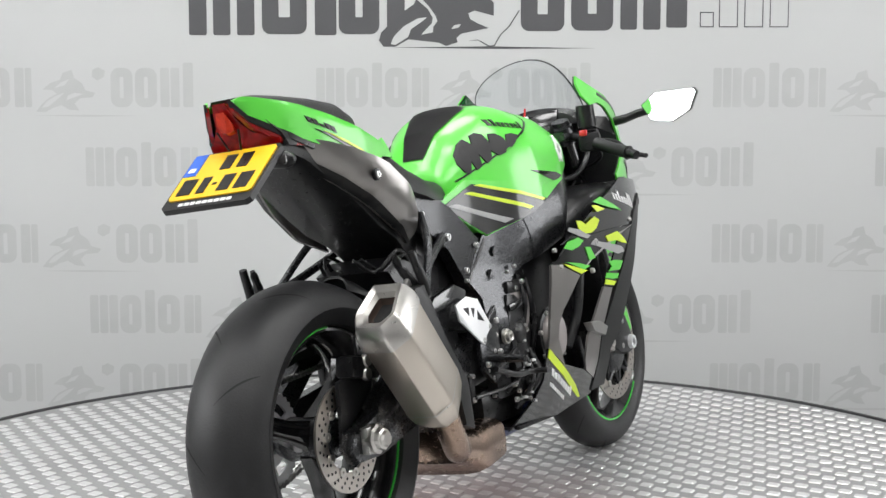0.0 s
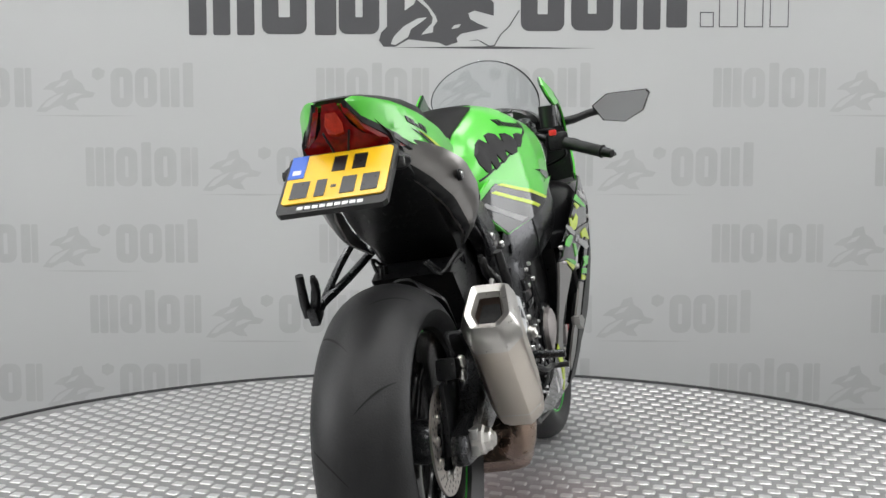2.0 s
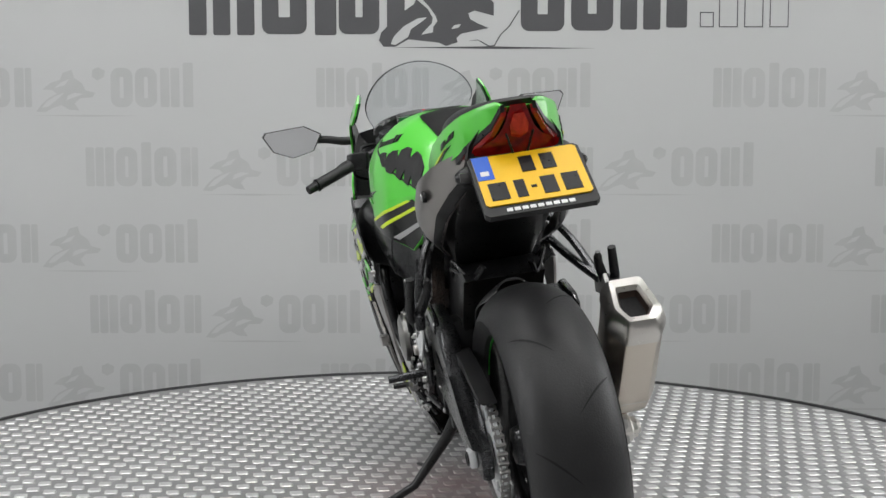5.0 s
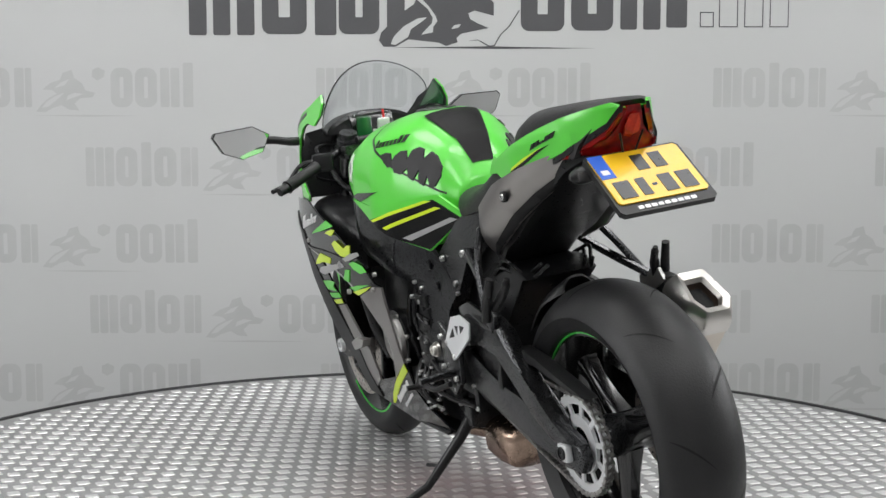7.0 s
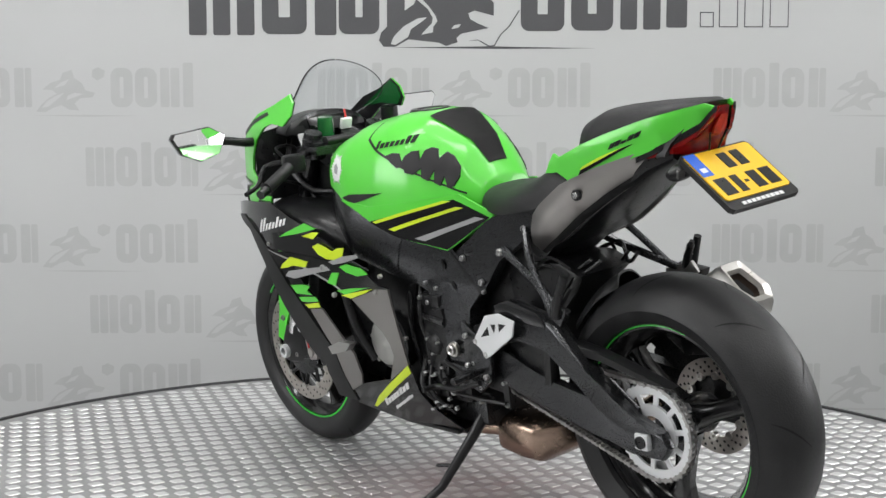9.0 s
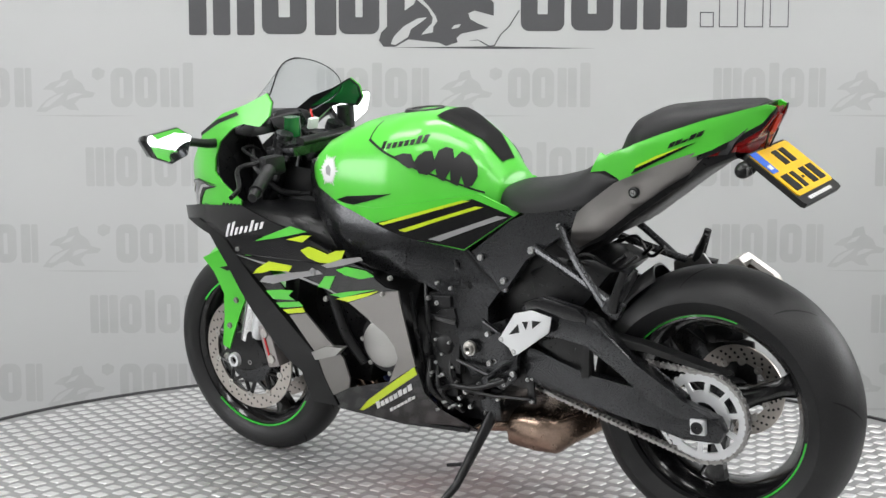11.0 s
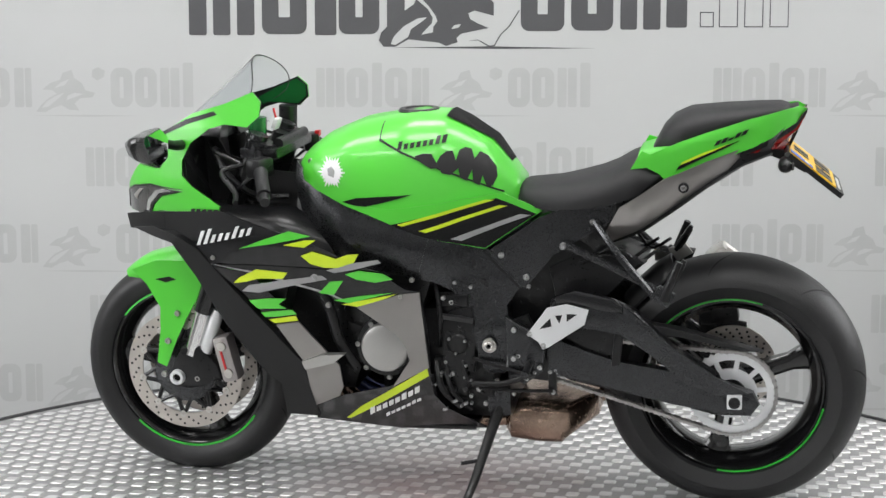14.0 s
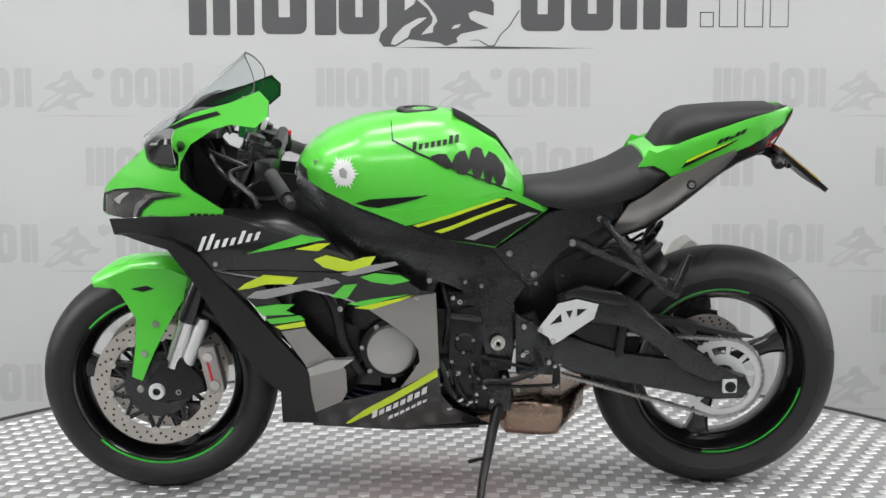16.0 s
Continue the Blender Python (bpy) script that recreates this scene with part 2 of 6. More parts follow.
# ---------------------------------------------------------------- room
def wall(name, c, s, material, label):
    ob = part(name, box(bmesh.new(), c, s, 0), material, None, smooth=0)
    return tagged(ob, label, "wall", kind="structure")


FLOOR_Z = -0.26
wall("floor", (0, -1.8, FLOOR_Z - 0.05), (9.2, 7.9, 0.1), FLOORM, "plain grey studio floor round the turntable")["category"] = "floor"
wall("wall_west", (-4.55, -1.8, 1.6), (0.1, 7.9, 3.8), WALLM, "plain white painted studio wall")
wall("wall_east", (4.55, -1.8, 1.6), (0.1, 7.9, 3.8), WALLM, "plain white painted studio wall")
wall("wall_south", (0, -5.8, 1.6), (9.2, 0.1, 3.8), PALEWALL, "plain pale grey painted studio wall")
wall("wall_north", (0, 2.15, 1.6), (9.2, 0.1, 3.8), WALLM, "plain white wall behind the printed banner")
wall("ceiling", (0, -1.8, CEILING + 0.05), (9.2, 7.9, 0.1), CEILM, "plain white studio ceiling")["category"] = "ceiling"


def ceiling_light():
    top = new("ceiling_light")
    tagged(top, "flat rectangular white ceiling light panel, switched on", "ceiling light", "ceiling lights")
    bm = bmesh.new()
    for sx, sy, w, d in ((0, 0.32, 1.28, 0.04), (0, -0.32, 1.28, 0.04), (0.62, 0, 0.04, 0.6), (-0.62, 0, 0.04, 0.6)):
        box(bm, (sx, sy, -0.04), (w, d, 0.08), 0.003)
    part("frame", bm, ALU, top)
    part("diffuser", box(bmesh.new(), (0, 0, -0.03), (1.2, 0.6, 0.03), 0.002), PANELGLOW, top, "glowing white diffuser")
    return top


def softbox(height):
    top = new("studio_softbox")
    tagged(top, "large white studio softbox on a black stand, switched on", "softbox", "studio softboxes")
    bm = bmesh.new()
    front = [(-1.2, 0.0, -0.8), (1.2, 0.0, -0.8), (1.2, 0.0, 0.8), (-1.2, 0.0, 0.8)]
    back = [(-0.15, -0.5, -0.12), (0.15, -0.5, -0.12), (0.15, -0.5, 0.12), (-0.15, -0.5, 0.12)]
    loft(bm, [[(x, y, z + height) for x, y, z in r] for r in (front, back)])
    part("shell", bm, BLACK, top, smooth=0)
    part("diffuser", box(bmesh.new(), (0, 0.012, height), (2.34, 0.02, 1.54), 0.004), SOFTGLOW, top, "glowing white diffuser")
    part("pole", cyl(bmesh.new(), (0, -0.45, 0.05), (0, -0.45, height - 0.09), 0.018), BLACK, top)
    for k in range(3):
        a = 2 * math.pi * k / 3
        part("leg", tube(bmesh.new(), [(0, -0.45, 0.35), (0.45 * math.cos(a), -0.45 + 0.25 * math.sin(a), 0.012)], 0.012, 8), BLACK, top)
    return top


for lx, ly, turn, lz, watts in SOFTBOXES:
    softbox(lz - FLOOR_Z).matrix_basis = pose(lx, ly, FLOOR_Z, 0, 0, turn)

light0 = ceiling_light()
light0.matrix_basis = pose(LAMPS[0][0], LAMPS[0][1], CEILING)
for lx, ly in LAMPS[1:]:
    copy_thing(light0, pose(lx, ly, CEILING))

# ---------------------------------------------------------------- banner with printed marks
BANNER_Y = 1.95
banner = new("backdrop_banner")
tagged(banner, "wide light grey vinyl backdrop banner with rows of grey printed marks", "banner")


part("sheet", box(bmesh.new(), (0, BANNER_Y + 0.004, 1.52), (8.8, 0.008, 3.56), 0), BANNER, banner, smooth=0)
FACE = BANNER_Y - 0.0012


def flat(bm, outline, y=FACE):
    """A printed shape on the banner: an outline in x and z."""
    vs = [bm.verts.new((x, y, z)) for x, z in outline]
    for tri in tessellate_polygon([[Vector((x, z, 0)) for x, z in outline]]):
        bm.faces.new([vs[k] for k in tri])
    return bm


def loop_shape(bm, x0, x1, z0, z1, t, y=FACE):
    """A closed rounded band with a narrow slit."""
    n = 28
    rows = []
    for d, r in ((0.0, min(0.034, (x1 - x0) * 0.42)), (t, 0.004)):
        pts = []
        for cx, cz, a0 in ((x1 - d - r, z1 - d - r, 0), (x0 + d + r, z1 - d - r, 90), (x0 + d + r, z0 + d + r, 180), (x1 - d - r, z0 + d + r, 270)):
            pts += [(cx + r * math.cos(radians(a0 + 15 * k)), cz + r * math.sin(radians(a0 + 15 * k))) for k in range(7)]
        rows.append([bm.verts.new((p[0], y, p[1])) for p in pts])
    for k in range(n):
        bm.faces.new((rows[0][k], rows[0][(k + 1) % n], rows[1][(k + 1) % n], rows[1][k]))
    return bm


def block(x0, x1, z0, z1, r=0.012):
    """Outline of an upright block with rounded corners."""
    pts = []
    for cx, cz, a0 in ((x1 - r, z1 - r, 0), (x0 + r, z1 - r, 90), (x0 + r, z0 + r, 180), (x1 - r, z0 + r, 270)):
        for k in range(4):
            a = radians(a0 + 30 * k)
            pts.append((cx + r * math.cos(a), cz + r * math.sin(a)))
    return pts


def emblem(x0, z0, w, h):
    """The curved emblem between the two rows of blocks, as plain patches."""
    body = [(0.00, 0.02), (0.16, 0.00), (0.30, 0.10), (0.46, 0.16), (0.60, 0.06), (0.78, 0.04), (0.70, 0.20), (0.80, 0.32), (1.02, 0.34), (1.08, 0.44), (0.90, 0.50),
            (0.84, 0.66), (0.70, 0.78), (0.66, 0.96), (0.50, 0.90), (0.44, 0.74), (0.26, 0.66), (0.12, 0.52), (0.30, 0.50), (0.38, 0.42), (0.22, 0.32), (0.10, 0.18)]
    spot = [(1.02, 0.80), (1.12, 0.72), (1.24, 0.80), (1.26, 0.94), (1.14, 1.02), (1.03, 0.96)]
    line = [(-0.06, -0.07), (0.9, -0.10), (1.9, -0.08), (0.9, -0.055)]
    return [[(x0 + w * a, z0 + h * b) for a, b in shape] for shape in (body, spot, line)]


def printed(shapes, name, material, label=""):
    """One printed mark: its emblem body, with the other shapes as pieces of it."""
    first = part(name, flat(bmesh.new(), shapes[0]), material, banner, label, smooth=0)
    for shape in shapes[1:]:
        bm = loop_shape(bmesh.new(), *shape) if len(shape) == 5 else flat(bmesh.new(), shape)
        part("printed_shape", bm, material, first, smooth=0)


# heavy upright blocks in the rhythm of the print, given as start and end along the mark
RHYTHM = [(0.000, 0.034), (0.039, 0.072), (0.077, 0.112), (0.221, 0.260), (0.378, 0.416), (0.420, 0.446), (0.954, 0.990), (0.995, 1.030), (1.044, 1.084)]
LOOPS = [(0.120, 0.205), (0.272, 0.360), (0.758, 0.845), (0.854, 0.941)]
TALL = (3, 8)


def small_mark(x, z):
    h = 0.155
    shapes = emblem(x + 0.462, z - 0.02, 0.218, h * 1.12)
    for k, (a, b) in enumerate(RHYTHM):
        shapes.append(block(x + a, x + b, z, z + h * (1.13 if k in TALL else 1.0), 0.007))
    for a, b in LOOPS:
        shapes.append((x + a, x + b, z, z + h, 0.036))
    printed(shapes, "printed_mark", PRINTLIGHT, "pale grey printed mark")
    for gap in ([(0.10, 0.10), (0.22, 0.13), (0.42, 0.33), (0.52, 0.45), (0.36, 0.37), (0.20, 0.25)],
                [(0.55, 0.27), (0.72, 0.35), (0.86, 0.42), (0.70, 0.44), (0.58, 0.38)],
                [(0.34, 0.55), (0.52, 0.61), (0.61, 0.75), (0.46, 0.68)]):
        outline = [(x + 0.462 + 0.218 * a, z - 0.02 + h * 1.12 * b) for a, b in gap]
        part("printed_gap", flat(bmesh.new(), outline, FACE - 0.0008), BANNER, banner, smooth=0)


for row, (z, first) in enumerate(((1.007, -0.487), (0.694, -1.405), (0.388, -0.480), (0.103, -1.403), (-0.176, -0.478))):
    for k in range(-2, 3):
        x = first + 1.570 * k
        if -2.6 < x < 2.2:
            small_mark(x, z)


def large_mark():
    """The dark mark at the top of the banner."""
    z, h = 1.289, 0.40
    shapes = emblem(-0.24, 1.245, 0.47, 0.50)
    shapes[0] = [(-0.206, 1.471), (-0.206, 1.322), (-0.229, 1.3), (-0.238, 1.269), (-0.22, 1.244), (-0.173, 1.244), (-0.122, 1.273), (-0.002, 1.26), (0.027, 1.247), (0.072, 1.262), (0.067, 1.278), (0.085, 1.295), (0.194, 1.317), (0.152, 1.335), (0.121, 1.352), (0.114, 1.374), (0.138, 1.385), (0.214, 1.365), (0.214, 1.416), (0.187, 1.444), (0.16, 1.471)]
    shapes[1] = [(0.312, 1.387), (0.272, 1.324), (0.239, 1.293), (0.215, 1.251), (0.197, 1.249), (0.152, 1.273), (0.112, 1.267), (0.152, 1.269), (0.194, 1.244), (0.219, 1.247), (0.243, 1.291), (0.277, 1.322), (0.316, 1.385)]
    shapes[2] = [(-0.20, 1.241), (0.20, 1.236), (0.62, 1.238), (0.20, 1.246)]
    for a, b, dz in ((-0.985, -0.915, 0), (-0.890, -0.822, 0), (-0.796, -0.727, 0), (-0.490, -0.405, 0.0), (0.712, 0.778, 0.022), (0.802, 0.870, 0.022), (0.893, 0.975, 0.030)):
        shapes.append(block(a, b, z + dz, z + h, 0.008))
    for a, b, dz in ((-0.698, -0.522, 0.004), (-0.396, -0.236, 0.004), (0.320, 0.492, 0.016), (0.518, 0.684, 0.018)):
        shapes.append((a, b, z + dz, z + h, 0.066))
    printed(shapes, "large_printed_mark", PRINTDARK, "dark grey printed mark")
    for gap in ([(-0.191, 1.255), (-0.18, 1.284), (-0.14, 1.324), (-0.084, 1.355), (-0.048, 1.359), (-0.073, 1.339), (-0.111, 1.313), (-0.124, 1.282), (-0.173, 1.251)],
                [(-0.079, 1.44), (-0.044, 1.405), (-0.015, 1.365), (-0.008, 1.344), (-0.024, 1.322), (-0.026, 1.3), (-0.071, 1.291), (-0.057, 1.308), (-0.03, 1.335), (-0.026, 1.357), (-0.046, 1.392), (-0.088, 1.427)],
                [(-0.137, 1.385), (-0.135, 1.449), (-0.081, 1.449), (-0.101, 1.409)],
                [(0.047, 1.313), (0.058, 1.328), (0.085, 1.333), (0.076, 1.319)]):
        part("printed_gap", flat(bmesh.new(), gap, FACE - 0.0008), BANNER, banner, smooth=0)
    for x0, x1, h in ((1.025, 1.08, 0.06), (1.10, 1.175, 0.36), (1.20, 1.275, 0.36), (1.30, 1.375, 0.45)):
        bm = bmesh.new()
        for a, b, c, d in ((x0, x1, 0, 0.004), (x0, x1, h - 0.004, h), (x0, x0 + 0.004, 0, h), (x1 - 0.004, x1, 0, h)):
            flat(bm, [(a, z + 0.031 + c), (b, z + 0.031 + c), (b, z + 0.031 + d), (a, z + 0.031 + d)])
        part("outlined_print", bm, PRINTDARK, banner, smooth=0)


large_mark()

# ---------------------------------------------------------------- turntable
START, RATE = -119.55, 7.6
TABLE_R = 1.65
turntable = new("turntable")
tagged(turntable, "round motor show turntable of bright aluminium tread plate", "turntable")


def table_parts():
    bm = bmesh.new()
    bmesh.ops.create_circle(bm, cap_ends=True, segments=160, radius=TABLE_R, matrix=pose(0, 0, -0.0026))
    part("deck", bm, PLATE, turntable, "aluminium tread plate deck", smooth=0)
    bm = bmesh.new()
    rings = []
    for r, z in ((TABLE_R + 0.002, -0.2), (TABLE_R + 0.018, -0.2), (TABLE_R + 0.018, -0.001), (TABLE_R + 0.012, 0.004), (TABLE_R - 0.002, 0.004), (TABLE_R - 0.004, -0.004)):
        rings.append([(r * math.cos(2 * math.pi * k / 160), r * math.sin(2 * math.pi * k / 160), z) for k in range(160)])
    loft(bm, rings, caps=False)
    part("edge_trim", bm, RIMBLACK, turntable, "black rubber edge trim")
    bm = bmesh.new()
    bmesh.ops.create_cone(bm, cap_ends=True, segments=64, radius1=1.2, radius2=1.2, depth=0.23, matrix=pose(0, 0, -0.145))
    part("base", bm, BLACK, turntable, smooth=30)
    turn = Matrix.Rotation(radians(2.0), 2)
    a, b = Vector((0.029, 0.0445)), Vector((0.0545, -0.024))
    u, v = Vector((0.034, 0.0)), Vector((0.003, 0.034))
    PAD = ((-0.78, -1), (0.78, -1), (1, -0.78), (1, 0.78), (0.78, 1), (-0.78, 1), (-1, 0.78), (-1, -0.78))
    verts, faces = [], []
    for i in range(-42, 43):
        for j in range(-42, 43):
            c = turn @ (a * i + b * j)
            if c.length > TABLE_R - 0.03:
                continue
            n = len(verts)
            for z, k in ((-0.0026, 0.98), (-0.0004, 0.86), (0.0, 0.68)):
                for p, q in PAD:
                    w = c + turn @ (u * (0.5 * p * k) + v * (0.5 * q * k))
                    verts.append((w.x, w.y, z))
            faces.append(tuple(range(n + 16, n + 24)))
            for row in (0, 8):
                for k in range(8):
                    q = (k + 1) % 8
                    faces.append((n + row + k, n + row + q, n + row + 8 + q, n + row + 8 + k))
    me = bpy.data.meshes.new("tread_relief")
    me.from_pydata(verts, [], faces)
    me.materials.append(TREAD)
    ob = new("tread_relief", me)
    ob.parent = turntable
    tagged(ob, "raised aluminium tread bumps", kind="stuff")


table_parts()

# ---------------------------------------------------------------- motorcycle
# In its own space the front lies towards -x, its left side towards -y.
LEAN, OFFSET = 8.3, 0.159
bike = new("motorcycle")
tagged(bike, "green and black sport motorcycle leaning on its side stand", "motorcycle")
REAR, FRONT = (0.727, 0.0, 0.321), (-0.720, 0.0, 0.298)


def fair_w(x, z):
    """Half width of the side fairing."""
    w = interp(z, [(0.20, 0.150), (0.30, 0.185), (0.40, 0.210), (0.55, 0.232), (0.70, 0.242), (0.80, 0.230)])
    if x < -0.45:
        w *= math.sqrt(max(0.02, 1 - ((-0.45 - x) / 0.47) ** 2))
    return w - 0.06 * max(0.0, x + 0.10)


def cowl_w(x, z):
    """Half width of the upper cowl."""
    w = interp(z, [(0.74, 0.225), (0.85, 0.222), (0.98, 0.205), (1.09, 0.165)])
    if x < -0.48:
        w *= math.sqrt(max(0.012, 1 - ((-0.48 - x) / 0.372) ** 2))
    return w


TANK_TOP = [(-0.352, 0.876), (-0.33, 0.91), (-0.278, 0.947), (-0.194, 0.98), (-0.124, 0.991), (-0.047, 1.002), (0.029, 0.997), (0.067, 0.98), (0.144, 0.931), (0.209, 0.837)]
TANK_BOTTOM = [(-0.352, 0.870), (-0.334, 0.850), (-0.204, 0.790), (-0.010, 0.718), (0.133, 0.680), (0.170, 0.720), (0.209, 0.790)]
TANK_W = [(-0.352, 0.085), (-0.330, 0.138), (-0.28, 0.180), (-0.20, 0.199), (-0.06, 0.206), (0.03, 0.188), (0.10, 0.155), (0.16, 0.122), (0.209, 0.078)]


def tank_w(x, z):
    t, b, w = interp(x, TANK_TOP), interp(x, TANK_BOTTOM), interp(x, TANK_W)
    q = min(1.0, max(0.0, (z - b) / (t - b)))
    return w * max(0.02, 1 - q ** 3.0) ** (1 / 2.6)


def tank_point(x, phi, lift=0.0):
    """A point of the tank's skin; phi runs from the right edge over the top to the left edge."""
    t, b, w = interp(x, TANK_TOP), interp(x, TANK_BOTTOM), interp(x, TANK_W)
    c, s = math.cos(phi), math.sin(phi)
    y = (w + lift) * math.copysign(abs(c) ** (2 / 2.6), c)
    return (x, y, b + (t - b + lift) * abs(s) ** (2 / 3.0))


def hull(bm, xs, top, bottom, width, n=26, p=2.6, q=2.6, skip=0.0):
    """A closed lofted body along x with rounded top."""
    rings = []
    for x in xs:
        t, b, w = interp(x, top), interp(x, bottom), interp(x, width)
        ring = []
        for k in range(n + 1):
            a = math.pi * k / n
            c, s = math.cos(a), math.sin(a)
            ring.append((x, w * math.copysign(abs(c) ** (2 / p), c), b + (t - b) * abs(s) ** (2 / q)))
        rings.append(ring)
    return loft(bm, rings)


def both(name, outline, half_width, material, thick=0.004, lift=0.0, label="", parent=None, cell=0.022):
    """A panel on the left and its mirror image on the right."""
    return [part(name, panel(outline, half_width, s, thick, lift, 0.011 if half_width is tank_w else cell), material, parent or bike, label) for s in (-1, 1)]


# wheels
def tyre_profile(R, w, bead):
    """Round motorcycle tyre section, from the left bead over the tread to the right bead."""
    r = w / 2
    pts = [(bead, -r * 0.62), (bead + 0.006, -r * 0.80), (bead + (R - bead) * 0.38, -r * 0.99)]
    for k in range(15):
        a = math.pi * (0.06 + 0.88 * k / 14)
        pts.append((R - r * 0.80 + r * 0.80 * math.sin(a), -r * math.cos(a)))
    return pts + [(q, -y) for q, y in reversed(pts[:3])]


def wheel(name, c, R, w, bead, spokes, start, arcs, arcs_right, grooves):
    rim_w = w * 0.31
    bm = bmesh.new()
    lathe(bm, c, [(bead + 0.008, -rim_w - 0.004), (bead + 0.008, -rim_w), (bead - 0.012, -rim_w + 0.006), (bead - 0.022, -rim_w * 0.5), (bead - 0.022, rim_w * 0.5),
                  (bead - 0.012, rim_w - 0.006), (bead + 0.008, rim_w), (bead + 0.008, rim_w + 0.004), (bead - 0.006, rim_w + 0.008), (bead - 0.030, rim_w * 0.6), (bead - 0.034, 0),
                  (bead - 0.030, -rim_w * 0.6), (bead - 0.006, -rim_w - 0.008)], 88, closed=True)
    rim = part(name, bm, GLOSS, bike, "gloss black cast wheel")
    part("tyre", lathe(bmesh.new(), c, tyre_profile(R, w, bead), 96), RUBBER, rim, "worn black rubber tyre")
    r2 = w / 2
    for k in range(grooves):
        side = 1 if k % 2 else -1
        a0 = 2 * math.pi * k / grooves
        rows = []
        for j in range(9):
            u = j / 8
            q = math.pi / 2 + side * (0.10 + 0.85 * u)
            aa = a0 + 0.30 * u * (1 - 0.3 * u)
            half = 0.0030 * math.sin(math.pi * (0.08 + 0.84 * u)) / R
            rows.append([(c[0] + (R - r2 * 0.80 + (r2 * 0.80 + 0.0006) * math.sin(q)) * math.cos(aa + h), c[1] - (r2 + 0.0006) * math.cos(q), c[2] + (R - r2 * 0.80 + (r2 * 0.80 + 0.0006) * math.sin(q)) * math.sin(aa + h)) for h in (-half, half)])
        part("tread_groove", loft(bmesh.new(), rows, closed=False), GROOVE, rim)
    for k in range(spokes):
        a = radians(start + 360 / spokes * k)
        bm = bmesh.new()
        d, p = Vector((math.cos(a), 0, math.sin(a))), Vector((-math.sin(a), 0, math.cos(a)))
        rings = []
        for q, half, dep in ((0.030, 0.032, 0.030), (0.09, 0.022, 0.024), (0.15, 0.021, 0.020), (bead - 0.040, 0.030, 0.022), (bead - 0.028, 0.042, 0.026)):
            o = Vector(c) + d * q
            rings.append([o + p * (half * math.cos(t)) * (1.15 if abs(math.cos(t)) < 0.9 else 1) + Vector((0, dep * math.sin(t), 0)) for t in (2 * math.pi * j / 12 for j in range(12))])
        part("spoke", loft(bm, rings), GLOSS, rim)
    bm = bmesh.new()
    lathe(bm, c, [(0.014, -0.075), (0.036, -0.070), (0.046, -0.045), (0.040, 0.0), (0.046, 0.045), (0.036, 0.070), (0.014, 0.075)], 28)
    part("hub", bm, FRAME, rim)
    for side in (-1, 1):
        for a0, a1 in (arcs if side < 0 else arcs_right):
            bm = bmesh.new()
            n = 30
            ra, rb = bead - 0.001, bead + 0.0060
            rings = []
            for k in range(n + 1):
                a = radians(a0 + (a1 - a0) * k / n)
                rings.append([(c[0] + r * math.cos(a), side * (rim_w + y), c[2] + r * math.sin(a)) for r, y in ((ra, 0.0060), (rb, 0.0050), (rb, 0.0078), (ra, 0.0098))])
            part("rim_stripe", loft(bm, rings), SPRING, rim, "green rim stripe")
    return rim


def holed_disc(c, y, r0, r1, parent, label, carrier=True):
    """Brake disc: a steel ring with drilled rows, pins and a dark carrier."""
    bm = bmesh.new()
    lathe(bm, (c[0], y, c[2]), [(r0, -0.0025), (r1, -0.0025), (r1, 0.0025), (r0, 0.0025)], 72, closed=True)
    disc = part("brake_disc", bm, DISC, parent, label, smooth=30)
    bm = bmesh.new()
    for k in range(72):
        a = 2 * math.pi * k / 72
        r = r0 + (r1 - r0) * (0.28, 0.52, 0.76)[k % 3]
        for s in (-1, 1):
            bmesh.ops.create_circle(bm, cap_ends=True, segments=7, radius=0.0036,
                                    matrix=Matrix.Translation((c[0] + r * math.cos(a), y + s * 0.0030, c[2] + r * math.sin(a))) @ Matrix.Rotation(radians(90), 4, "X"))
    tagged(part("drill_hole", bm, BLACK, disc, smooth=0), "drilled holes", kind="stuff")
    for k in range(10):
        a = 2 * math.pi * k / 10 + 0.2
        bm = bmesh.new()
        lathe(bm, (c[0] + (r0 + 0.002) * math.cos(a), y, c[2] + (r0 + 0.002) * math.sin(a)), [(0.003, -0.006), (0.0095, -0.006), (0.0095, 0.006), (0.003, 0.006)], 12, closed=True)
        part("disc_pin", bm, STEEL, disc)
    if carrier:
        lathe_bm = lathe(bmesh.new(), (c[0], y, c[2]), [(0.030, -0.006), (0.080, -0.006), (0.088, -0.003), (0.088, 0.003), (0.080, 0.006), (0.030, 0.006)], 40, closed=True)
        part("disc_carrier", lathe_bm, FRAME, disc, "black disc carrier", smooth=30)
        for k in range(10):
            a = 2 * math.pi * k / 10 + 0.2
            bm = bmesh.new()
            d = Vector((math.cos(a), 0, math.sin(a)))
            p = Vector((-d.z, 0, d.x))
            o = Vector((c[0], y, c[2]))
            tube(bm, [o + d * 0.075 + p * 0.022, o + d * (r0 - 0.004) + p * 0.004], 0.006, 6)
            tube(bm, [o + d * 0.075 - p * 0.022, o + d * (r0 - 0.004) - p * 0.004], 0.006, 6)
            part("carrier_arm", bm, BLACK, disc)
    return disc


